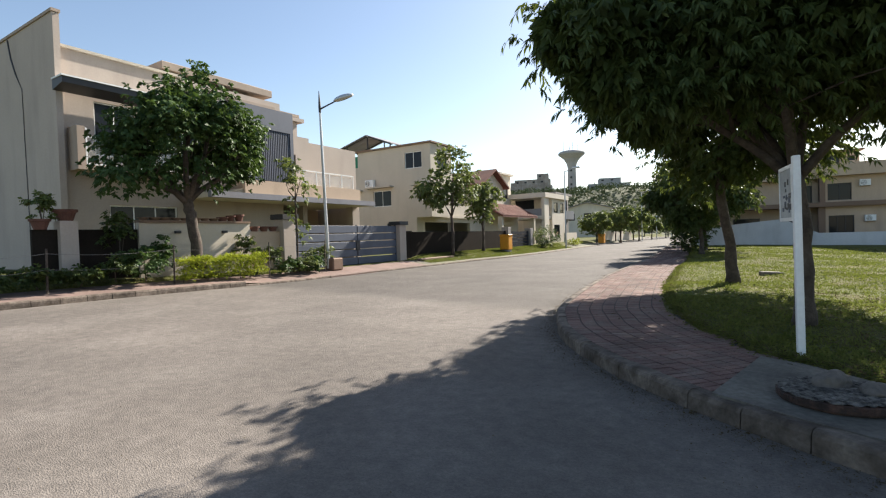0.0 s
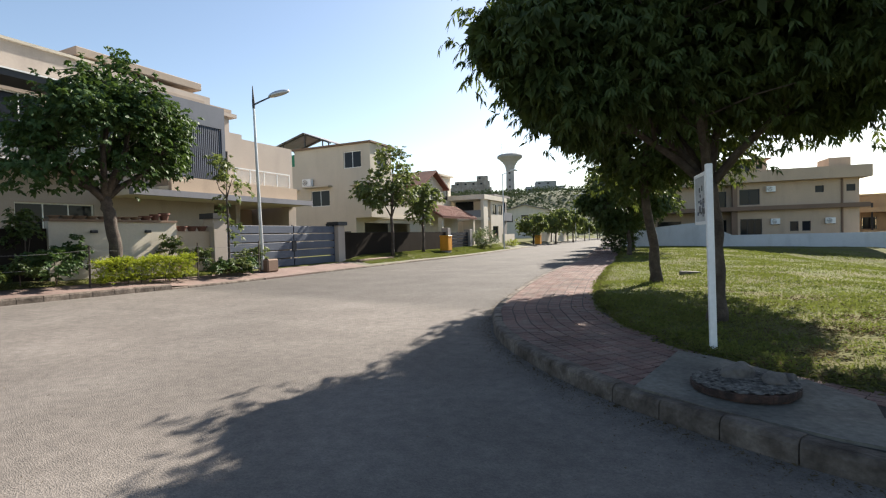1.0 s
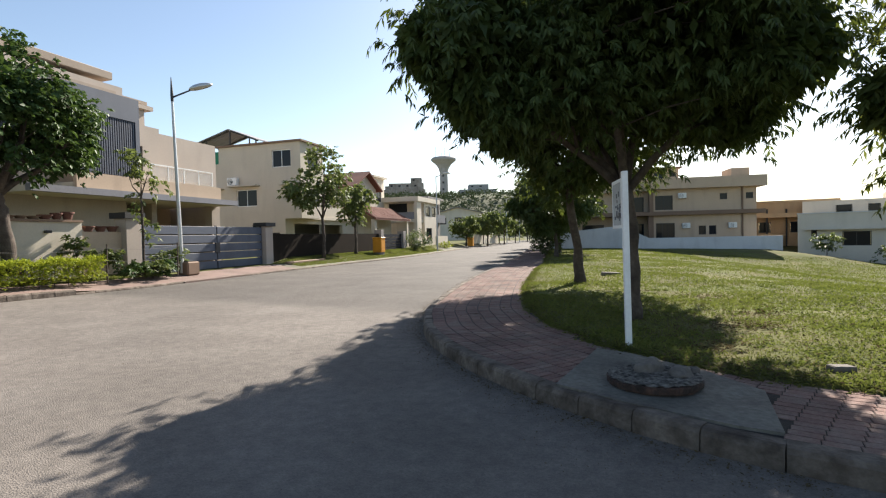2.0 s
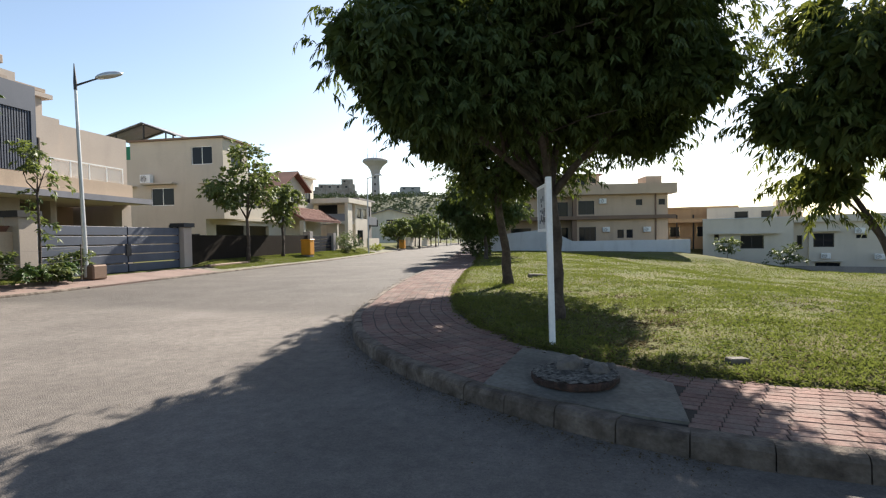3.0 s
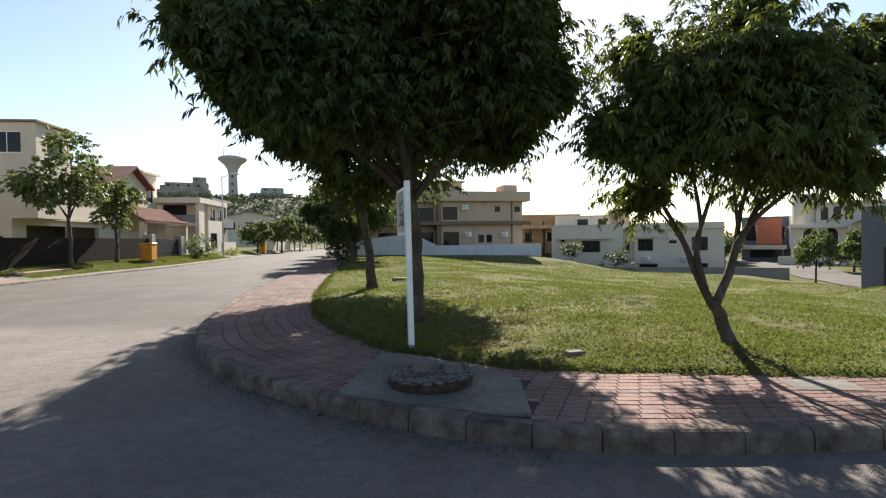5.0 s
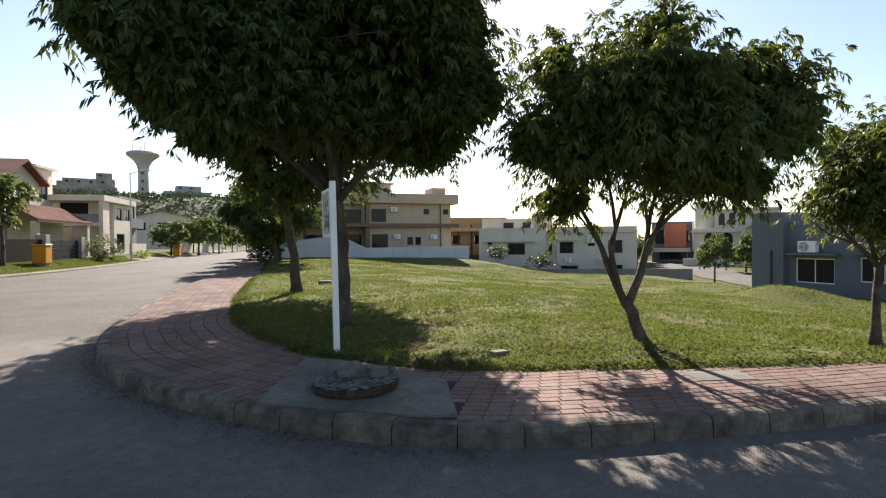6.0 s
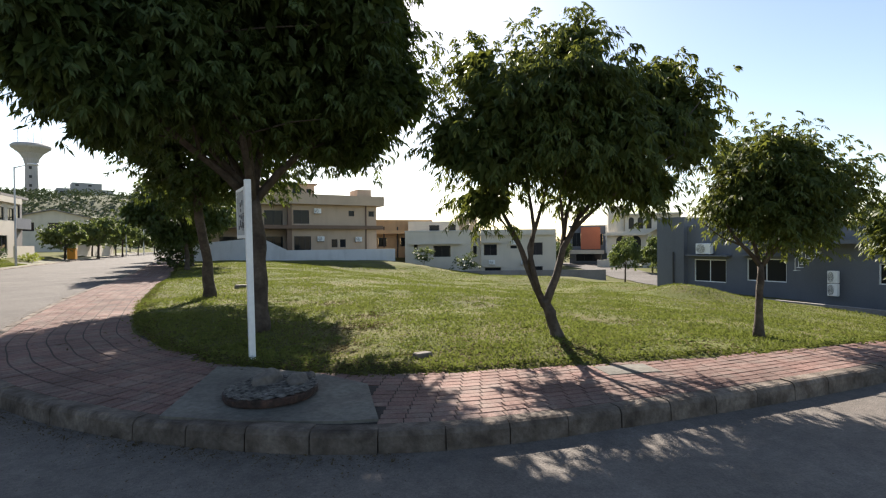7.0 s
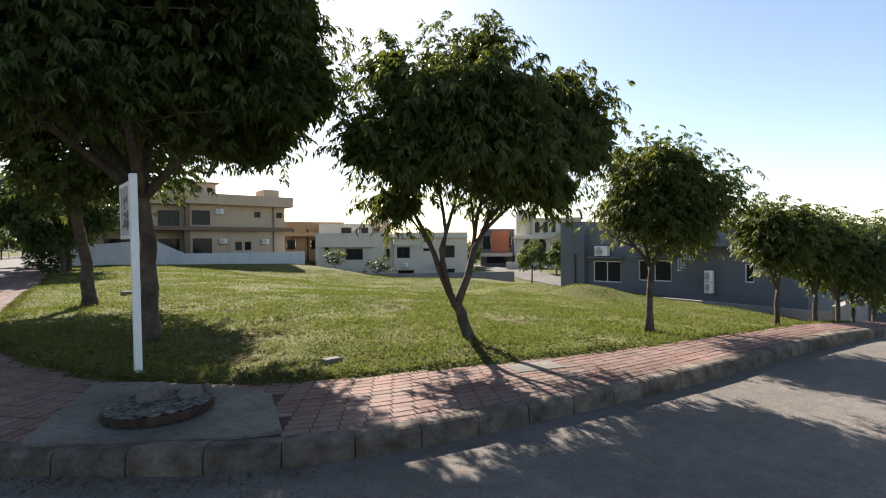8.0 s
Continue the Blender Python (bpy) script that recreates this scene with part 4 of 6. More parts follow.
part("porch_wall", wall(-6.5, 4.15, 7.2, 7.4, 0, 3.5, [(-5.2, -4.2, 0.6, 3.0), (-2.2, 1.8, 0.3, 2.6)]), TAN, h1)
part("garage_door", boxes((-2.2, 1.8, 7.3, 7.36, 0.3, 2.6)), BROWN, h1)
part("porch_door", boxes((-5.2, -4.2, 7.3, 7.36, 0.6, 3.0)), BROWN, h1)
part("column", boxes((3.5, 4.1, 3.6, 4.1, 0.2, 3.5)), BEIGE, h1)
for k in range(5):
    a = -1.3 + k * 0.92
    part("rail_post", boxes((a, a + 0.04, 2.46, 2.5, 4.4, 5.1)), WHITEMETAL, h1)
    if k < 4:
        part("rail_glass", boxes((a + 0.06, a + 0.9, 2.475, 2.49, 4.46, 5.06)), RAILGLASS, h1)
part("hand_rail", boxes((-1.3, 2.42, 2.45, 2.51, 5.1, 5.15)), WHITEMETAL, h1)

# boundary wall of house one with pots, pillars and the slatted gate
bw = empty("boundary_wall", pose(S0.x, S0.y, 0, 0, 0, YAW + 90), "cream boundary wall with grey pillars and coping", "wall")
part("panel", boxes((-10.3, -6.1, 0.3, 0.5, 0.3, 2.32)), CREAM, bw)
part("coping", boxes((-10.3, -6.1, 0.22, 0.58, 2.32, 2.4)), BROWN, bw)
part("panel", boxes((-6.1, -4.6, 0.35, 0.5, 0.3, 2.0)), TAN, bw)
part("panel", boxes((-13.1, -10.3, 0.4, 0.55, 0.3, 2.1)), DARKWALL, bw)
part("pillar", boxes((-12.5, -12.05, 0.2, 0.65, 0.3, 2.35)), BEIGE, bw)
part("pillar", soft_box(-4.6, -3.95, 0.1, 0.7, 0.1, 2.5, 0.02), BEIGE, bw)
part("pillar_cap", boxes((-4.7, -3.85, 0.0, 0.8, 2.5, 2.72)), DARKMETAL, bw)
part("pillar", soft_box(3.5, 4.1, 0.1, 0.7, 0.0, 2.3, 0.02), BEIGE, bw)
part("pillar_cap", boxes((3.4, 4.2, 0.0, 0.8, 2.3, 2.5)), DARKMETAL, bw)
gate = empty("gate", pose(S0.x, S0.y, 0, 0, 0, YAW + 90), "closed blue-grey slatted metal driveway gate", "gate")
for k in range(5):
    for a, b in ((-3.9, 0.2), (0.26, 3.45)):
        part("slat", soft_box(a, b, 0.32, 0.38, 0.3 + k * 0.4, 0.3 + k * 0.4 + 0.35, 0.01), STEEL_GREY, gate)
part("gate_frame", boxes((-3.95, -3.88, 0.38, 0.44, 0.25, 2.3), (0.19, 0.27, 0.38, 0.44, 0.25, 2.3), (3.43, 3.49, 0.38, 0.44, 0.25, 2.3), (-3.88, 3.43, 0.385, 0.435, 0.25, 0.31)), DARKMETAL, gate)
part("latch", boxes((0.1, 0.36, 0.27, 0.31, 1.0, 1.5)), DARKMETAL, gate)
drive = empty("driveway", pose(S0.x, S0.y, 0, 0, 0, YAW + 90), "concrete driveway ramp in front of the gate", "driveway", kind="structure")
bm = boxes((-3.9, 3.5, -1.9, 6, -0.1, 0.36))
for v_ in bm.verts:
    if v_.co.y < 0 and v_.co.z > 0:
        v_.co.z = 0.06
part("ramp", bm, PAVER_FIELD, drive)

# house two: tall cream house, its side wall turned to the junction
h2 = house("house", S0.x, S0.y, YAW + 90, "cream plastered three-storey house with dark sliding windows")
M2 = pose(12.0, 5.2, 0, 0, 0, -90)
facade(h2, -5.45, 1.7, 0.0, 3.1, 8.6, [(-0.7, 0.9, 6.85, 8.1, 2), (-3.9, -2.1, 4.1, 5.35, 2), (0.4, 1.6, 4.4, 5.3, 2)], CREAM, WHITEMETAL, m=M2)
facade(h2, -7.5, -5.45, 0.0, 3.1, 7.4, [(-5.95, -5.55, 4.6, 5.3, 1)], CREAM, WHITEMETAL, m=M2)
part("shade_net", boxes((12.1, 12.13, 10.75, 12.5, 7.4, 8.35)), NET, h2, "green shade net on the terrace")
facade(h2, -7.5, 0.3, 0.0, 0.0, 3.1, [(-2.6, -2.2, 2.45, 2.75, 1), (-0.9, -0.2, 1.3, 2.1, 2)], CREAM, m=M2)
facade(h2, 12.3, 15.0, 3.5, 3.1, 8.6, [(12.9, 14.3, 6.8, 8.1, 2), (12.9, 14.4, 4.0, 5.3, 2)], CREAM)
parts("wall", CREAM, h2, (12.3, 14.7, 12.4, 12.7, 0, 7.4), (14.7, 15.0, 3.8, 12.7, 3.1, 8.6))
part("roof", boxes((11.8, 15.2, 3.3, 10.75, 8.6, 8.72)), BROWN, h2)
part("terrace_floor", boxes((12.3, 14.7, 10.75, 12.4, 7.2, 7.38)), CREAM, h2)
parts("sunshade", CREAM, h2, (11.45, 12.0, 7.0, 9.6, 5.55, 5.65), (11.45, 12.0, 3.4, 5.1, 5.5, 5.6), (11.5, 12.0, 10.2, 11.2, 5.45, 5.53))
part("lower_front", wall(12.3, 22.5, 4.9, 5.2, 0, 3.1, [(13.1, 20.3, 0.2, 2.75)]), CREAM, h2)
part("carport_back", boxes((12.3, 22.5, 8.6, 8.8, 0, 3.0)), SLAB_GREY, h2)
part("lower_roof", boxes((12.3, 22.8, 4.6, 9, 3.1, 3.3)), CREAM, h2)
part("terrace_parapet", boxes((15.0, 22.5, 4.7, 4.9, 3.3, 4.2)), CREAM, h2)
part("terrace_wall", boxes((15.0, 22.5, 7.4, 7.6, 3.3, 5.4)), CREAM, h2)
for k, (va, za, vb, zb) in enumerate(((13.2, 9.2, 10.05, 10.05), (10.0, 10.03, 7.5, 9.1))):
    for j in range(3):
        sa = 12.4 + j * 0.95
        bm = boxes((sa, sa + 0.9, vb, va, 0, 0.06))
        for v_ in bm.verts:
            v_.co.z += za if v_.co.y > (va + vb) / 2 else zb
        part("solar_panel", bm, SLAB_GREY, h2, "grey tilted solar panel seen from below")
    for sb in (12.6, 14.8):
        part("panel_rail", tube(bmesh.new(), [(sb, va, za - 0.06), (sb, vb, zb - 0.06)], [0.05, 0.05], 6), DARKMETAL, h2)
for a in (12.6, 14.8):
    for b, z_, z0_ in ((12.3, 9.35, 7.38), (10.05, 9.97, 8.72), (7.7, 9.1, 8.72)):
        part("terrace_post", boxes((a - 0.04, a + 0.04, b - 0.04, b + 0.04, z0_, z_)), DARKMETAL, h2)
air_unit((*on_street(11.75, 9.2).xy, 5.68), YAW)
w2 = empty("boundary_wall", pose(S0.x, S0.y, 0, 0, 0, YAW + 90), "dark grey boundary wall along the verge", "wall")
part("panel", boxes((4.2, 18.2, 0.4, 0.6, 0.2, 1.9)), DARKWALL, w2)
ob = part("verge_edging", soft_box(4.2, 8.0, -0.75, -0.5, 0.05, 0.36, 0.03), BROWN)
ob.matrix_basis = pose(S0.x, S0.y, 0, 0, 0, YAW + 90)
tagged(ob, "low concrete edging along the grassy verge", "edging", kind="structure")
part("pillar", soft_box(18.2, 18.75, 0.2, 0.8, 0.1, 2.2, 0.02), RAWCON, w2)
part("pillar", soft_box(23.0, 23.6, 0.2, 0.8, 0.0, 2.1, 0.02), RAWCON, w2)
g2 = empty("gate", pose(S0.x, S0.y, 0, 0, 0, YAW + 90), "closed dark slatted gate beside the yellow bin", "gate")
for k in range(6):
    part("slat", boxes((18.75, 23.0, 0.42, 0.47, 0.2 + k * 0.28, 0.2 + k * 0.28 + 0.24)), DARKGATE, g2)
part("gate_frame", boxes((18.76, 18.82, 0.47, 0.52, 0.15, 1.9), (20.8, 20.88, 0.47, 0.52, 0.15, 1.9), (22.92, 22.98, 0.47, 0.52, 0.15, 1.9), (18.82, 22.92, 0.475, 0.515, 0.15, 0.2)), DARKMETAL, g2)

# house three: red tiled gable and porch roof
h3 = house("house", S0.x, S0.y, YAW + 90, "cream house with red tiled gable roofs")
facade(h3, 22.8, 28.0, 5.2, 0, 6.5, [(24.2, 26.6, 4.4, 5.8, 2), (23.5, 25, 1, 2.4, 2)], CREAM)
parts("wall", CREAM, h3, (22.8, 23.1, 5.5, 14, 0, 6.5), (27.7, 28, 5.5, 14, 0, 6.5), (23.1, 27.7, 13.7, 14, 0, 6.5))


def gable(s0, s1, v0, v1, z0, z1, thick=0.16):
    """Two roof slopes with a ridge along v, and the triangle below them."""
    m = (s0 + s1) / 2
    slopes = bmesh.new()
    rows = [(s0, z0), (m, z1), (s1, z0), (s1, z0 - thick), (m, z1 - thick), (s0, z0 - thick)]
    a = [slopes.verts.new((s, v0, z)) for s, z in rows]
    b = [slopes.verts.new((s, v1, z)) for s, z in rows]
    for k in range(6):
        slopes.faces.new((a[k], b[k], b[(k + 1) % 6], a[(k + 1) % 6]))
    for e in (a, b):
        slopes.faces.new((e[0], e[1], e[4], e[5]))
        slopes.faces.new((e[1], e[2], e[3], e[4]))
    bmesh.ops.recalc_face_normals(slopes, faces=slopes.faces[:])
    return slopes


def gable_wall(s0, s1, v0, v1, z0, z1):
    bm = bmesh.new()
    m = (s0 + s1) / 2
    a = [bm.verts.new((s, v0, z)) for s, z in ((s0, z0), (s1, z0), (m, z1))]
    b = [bm.verts.new((s, v1, z)) for s, z in ((s0, z0), (s1, z0), (m, z1))]
    bm.faces.new(a)
    bm.faces.new(b[::-1])
    for k in range(3):
        bm.faces.new((a[k], b[k], b[(k + 1) % 3], a[(k + 1) % 3]))
    bmesh.ops.recalc_face_normals(bm, faces=bm.faces[:])
    return bm


part("roof", gable(22.4, 28.4, 4.6, 14.4, 6.45, 8.1), REDTILE, h3)
part("gable_wall", gable_wall(22.8, 28.0, 5.2, 5.5, 6.5, 7.85), CREAM, h3)
bm = boxes((22.8, 31.5, 2.8, 5.18, 4.55, 4.7))
for v_ in bm.verts:
    if v_.co.y < 4:
        v_.co.z -= 1.3
part("porch_roof", bm, REDTILE, h3)
for k in range(29):
    bm = boxes((22.85 + k * 0.3, 23.0 + k * 0.3, 2.78, 5.16, 4.7, 4.75))
    for v_ in bm.verts:
        if v_.co.y < 4:
            v_.co.z -= 1.3
    part("roof_tile", bm, REDTILE, h3)
parts("porch_column", CREAM, h3, (23.0, 23.4, 3.0, 3.4, 0, 3.3), (30.9, 31.3, 3.0, 3.4, 0, 3.3))
part("porch_wall", wall(23.4, 31.3, 5.0, 5.18, 0, 3.9, [(25, 28, 0.3, 2.6)]), CREAM, h3)

# houses farther down the street
h4 = house("house", S0.x, S0.y, YAW + 90, "white modern house with flat slabs and a grey balcony")
part("roof", boxes((33.4, 41.5, 2.6, 8.7, 5.62, 6.15)), WHITE, h4)
part("fin_wall", boxes((33.6, 35.0, 2.8, 3.15, 0, 5.62)), WHITE, h4)
part("end_column", boxes((33.6, 34.0, 8.1, 8.5, 0, 5.62)), WHITE, h4)
part("balcony_slab", boxes((33.62, 36.6, 3.15, 8.1, 3.25, 3.6)), WHITE, h4)
part("balcony_front", boxes((33.66, 33.8, 3.15, 8.1, 3.6, 4.4)), SLAB_GREY, h4)
part("porch_wall", boxes((34.2, 34.4, 3.15, 5.6, 0, 3.25)), CREAM, h4)
facade(h4, 36.6, 41.3, 3.0, 0, 5.62, [(37.2, 38.6, 4.0, 5.2, 2), (39.4, 40.8, 4.0, 5.2, 2), (37.2, 39.2, 1, 2.6, 2)], WHITE)
parts("wall", WHITE, h4, (36.6, 36.9, 3.3, 5.2, 0, 5.62), (36.6, 36.9, 7.6, 12, 0, 5.62), (36.9, 41.3, 11.7, 12, 0, 5.62), (41.0, 41.3, 3.3, 11.7, 0, 5.62))
part("patio_door", boxes((36.7, 36.75, 5.2, 7.6, 3.6, 5.62)), GLASS, h4)
h5 = house("house", S0.x, S0.y, YAW + 90, "white block house behind the tiled roof")
facade(h5, 31, 34, 7.0, 0, 8.3, [(31.6, 33.2, 5.6, 7.4, 2)], WHITE)
parts("wall", WHITE, h5, (31, 31.3, 7.3, 12, 0, 8.3), (33.7, 34, 7.3, 12, 0, 8.3), (31.3, 33.7, 11.7, 12, 0, 8.3))
part("roof", boxes((30.7, 34.3, 6.7, 12.3, 8.3, 8.5)), WHITE, h5)
h6 = house("house", S0.x, S0.y, YAW + 90, "grey concrete house at the foot of the hill")
facade(h6, 42.2, 48.4, 4.9, 0, 6.6, [(42.9, 45, 4.6, 6.0, 2), (45.8, 47.9, 4.6, 6.0, 2), (43, 45.4, 1, 2.6, 2)], RAWCON)
part("wall", boxes((42.2, 42.5, 5.2, 12, 0, 6.6)), RAWCON, h6)
part("roof", boxes((42.0, 48.7, 4.4, 12, 6.6, 6.85)), RAWCON, h6)
part("balcony", boxes((42.2, 48.4, 4.1, 4.9, 3.4, 4.5)), SLATE, h6)
h7 = house("house", -14, 117, 2, "white house with a grey pitched roof below the hill")
facade(h7, -5.5, 5.5, 0, 0, 7.0, [(-4.5, -2.8, 4.4, 6, 2), (-0.8, 0.9, 4.4, 6, 2), (2.8, 4.5, 4.4, 6, 2)], WHITE)
part("wall", boxes((-5.5, -5.2, 0.3, 10, 0, 7.0)), WHITE, h7)
part("roof", gable(-6.1, 6.1, -0.7, 10.5, 7.0, 8.6), RAWCON, h7)
part("gable_wall", gable_wall(-5.5, 5.5, 0, 0.3, 7.0, 8.35), WHITE, h7)
w4 = empty("boundary_wall", pose(S0.x, S0.y, 0, 0, 0, YAW + 90), "white boundary walls of the farther plots", "wall")
parts("panel", WHITE, w4, (34, 38, 0.6, 0.8, 0, 1.6), (50, 70, 0.9, 1.1, 0, 1.7))

# tan house across the lawn
ht = house("house", 0, 48, -3, "tan plastered two-storey house with brown bands")
facade(ht, 12.2, 20.9, 0.0, -1.5, 6.3, [(12.55, 14.05, 3.5, 4.8, 2), (12.6, 14.2, 0.9, 2.3, 3), (17.95, 18.55, 4.3, 4.85, 1), (20.05, 20.65, 4.3, 4.85, 1), (16.2, 16.8, 1.2, 2.0, 1), (17.05, 17.65, 1.2, 2.0, 1)], TAN)
facade(ht, 5.5, 12.2, 1.2, -1.5, 6.3, [(6.2, 8.2, 3.3, 4.7, 2), (10.1, 11.8, 3.3, 4.8, 2), (10.1, 11.8, 0.3, 2.3, 2), (6.2, 8.2, 0.8, 2.3, 2)], TAN)
parts("wall", TAN, ht, (20.6, 20.9, 0.3, 12, -1.5, 6.3), (5.5, 5.8, 1.5, 12, -1.5, 6.3), (5.5, 20.9, 12, 12.3, -1.5, 6.3))
parts("parapet", TAN, ht, (12.0, 21.5, -0.7, 12, 5.35, 6.3), (5.3, 12.0, 0.3, 12, 5.3, 6.2))
parts("band", BROWN, ht, (5.3, 21.4, -0.6, -0.003, 3.0, 3.35), (12.0, 21.0, -0.25, -0.003, 0.5, 0.75), (11.9, 12.35, -0.3, -0.003, 0.75, 3.0), (12.0, 12.35, -0.3, -0.003, 3.35, 5.35))
part("balcony_slab", boxes((5.3, 12.0, 0.0, 1.2, 3.0, 3.3)), BROWN, ht)
part("drain_pipe", tube(bmesh.new(), [(19.75, -0.08, -0.5), (19.75, -0.08, 5.35)], [0.07, 0.07], 8), BROWN, ht)
facade(ht, 9.5, 15.3, 3.0, 6.3, 7.6, [(13.1, 14.0, 6.5, 7.3, 1), (14.5, 15.0, 6.8, 7.2, 1)], TAN)
parts("roof_room", TAN, ht, (9.5, 15.3, 3.3, 8, 6.36, 7.6), (19.4, 20.9, 1.5, 4, 6.36, 7.2))
part("roof_room_slab", boxes((9.3, 15.6, 2.8, 8.2, 7.6, 7.72)), BROWN, ht)
wt = empty("boundary_wall", pose(0, 46, 0, 0, 0, -3), "white painted boundary wall at the edge of the lawn", "wall")
part("panel", boxes((11.5, 22.0, 0, 0.25, -1.2, 1.0)), BLUEWHITE, wt)
bm = boxes((3.0, 9.2, 0, 0.25, -1.0, 1.0), (9.2, 11.5, 0, 0.25, -1.0, 1.0))
for v_ in bm.verts:
    if v_.co.z > 0:
        v_.co.z = np.interp(v_.co.x, [3.0, 9.2, 11.5], [1.55, 2.15, 1.0])
bmesh.ops.remove_doubles(bm, verts=bm.verts[:], dist=0.001)
part("panel", bm, BLUEWHITE, wt)

M48 = Matrix.Translation((0, 48, 0)) @ Matrix.Rotation(radians(-3), 4, "Z")
for a, b in ((14.8, 4.5), (15.1, 1.8), (18.9, 1.75)):
    air_unit(M48 @ Vector((a, -0.2, b)), -3).scale = (0.78, 0.8, 0.82)

# ochre house behind the white one
ho = house("house", 20, 52, -20, "ochre plastered house with pipes and concrete awnings")
facade(ho, 1.5, 9, 0.0, -2, 4.0, [(3, 4, 1.2, 2.2, 1), (5.5, 6.5, 1.2, 2.2, 1)], OCHRE)
parts("wall", OCHRE, ho, (1.5, 1.8, 0.3, 9, -2, 4.0), (8.7, 9, 0.3, 9, -2, 4.0))
parts("slab", OCHRE, ho, (1.2, 9.3, -1.2, -0.003, 2.6, 3.0), (1.2, 5, -1.4, -0.003, 0.9, 1.1), (1.3, 9.2, -0.1, 9.2, 4.0, 4.2))
for k in range(4):
    part("pipe", tube(bmesh.new(), [(2.0 + 1.6 * k, -1.1 if k % 2 else -0.1, -2), (2.0 + 1.6 * k, -1.1 if k % 2 else -0.1, 3.4)], [0.07, 0.07], 6), DARKMETAL, ho)

# white house
hw = house("house", 31, 41, -30, "white painted flat-roofed house with dark windows")
facade(hw, -8.8, -2.0, 0.0, -3, 2.75, [(-5.9, -4.1, 0.1, 1.25, 2), (-7.9, -7.5, 0.9, 1.4, 1)], WHITE)
facade(hw, -0.9, 7.0, 0.6, -3, 2.9, [(-0.6, 0.8, 0.2, 1.35, 2), (4.2, 5.6, 0.2, 1.5, 2), (-0.5, 1.2, -1.7, -1.1, 2), (4.4, 5.6, -1.6, -1.0, 2), (2.2, 2.9, 0.9, 1.2, 1)], WHITE)
facade(hw, -2.0, -0.9, 1.0, -3, 2.8, [(-1.7, -1.3, 0.0, 1.2, 1)], WHITE)
parts("wall", WHITE, hw, (-8.8, -8.5, 0.3, 9, -3, 2.75), (6.7, 7.0, 0.9, 9, -3, 2.9))
part("roof", boxes((-8.8, 7.0, 0.3, 9, 2.3, 2.5)), WHITE, hw)
facade(hw, -8.6, -3.0, 3.0, 2.5, 3.9, [(-6.3, -5.2, 2.8, 3.5, 1), (-4.2, -3.4, 2.8, 3.5, 1)], WHITE)
part("upper_room", boxes((-8.6, -3.0, 3.3, 8.5, 2.5, 3.9)), WHITE, hw)
part("stair_room", boxes((-2.99, -1.0, 4.0, 8.5, 2.5, 4.5)), TAN, hw)
part("parapet_cap", boxes((-8.85, -2.0, -0.05, 0.3, 2.75, 2.82)), BLUEWHITE, hw)
parts("sunshade", WHITE, hw, (-8.3, -3.0, -0.5, -0.003, 1.4, 1.5), (-0.9, 1.2, 0.2, 0.597, 1.5, 1.6), (-0.7, 1.3, 0.2, 0.597, -1.0, -0.92))
M30 = Matrix.Translation((31, 41, 0)) @ Matrix.Rotation(radians(-30), 4, "Z")
for a, b, c in ((0.2, 0.3, -0.75), (3.6, 0.3, -0.8), (2.4, 0.3, 1.3)):
    air_unit(M30 @ Vector((a, b, c)), -30).scale = (0.75, 0.8, 0.78)
ww = empty("boundary_wall", pose(31, 41, 0, 0, 0, -30), "low grey boundary wall below the lawn", "wall")
part("panel", boxes((-3.0, 11, -3.0, -2.8, -4, -1.2)), RAWCON, ww)

# grey house at the side road
hg = house("house", 27, 16, -90, "dark grey single-storey house with white-framed windows")
facade(hg, -0.9, 10.2, 0.0, -2.5, 2.35, [(-0.5, 1.3, -0.75, 0.5, 2), (2.35, 4.2, -0.55, 0.6, 2), (7.7, 8.1, -0.4, 0.5, 1)], SLATE, frame=WHITEMETAL)
part("corner_wall", boxes((-2.6, -0.9, -0.35, 12, -2.5, 2.9)), SLATE, hg)
parts("wall", SLATE, hg, (9.9, 10.2, 0.3, 12, -2.5, 2.35), (-0.9, 9.9, 11.7, 12, -2.5, 2.35))
part("roof", boxes((-0.9, 9.9, 0.3, 11.7, 2.0, 2.15)), SLATE, hg)
part("sunshade", boxes((-0.7, 1.6, -0.5, 0.0, 0.68, 0.76)), SLATE, hg)
air_unit((26.75, 15.75, 0.8), -90)
part("sunshade", boxes((2.2, 4.5, -0.45, -0.003, 0.74, 0.8)), SLATE, hg)
part("canopy", boxes((3.0, 7.6, -1.2, -0.003, 1.35, 1.55)), SLATE, hg)
part("drain_pipe", tube(bmesh.new(), [(-1.5, -0.42, -1.5), (-1.5, -0.42, 0.9)], [0.05, 0.05], 8), DARKMETAL, hg)
part("roof_tank", boxes((-1.6, -0.3, 3.0, 4.5, 2.2, 3.0)), WHITEMETAL, hg)
for z_ in (-1.0, -0.42):
    air_unit((26.7, 9.8, z_), -90).scale = (0.46, 0.8, 0.95)
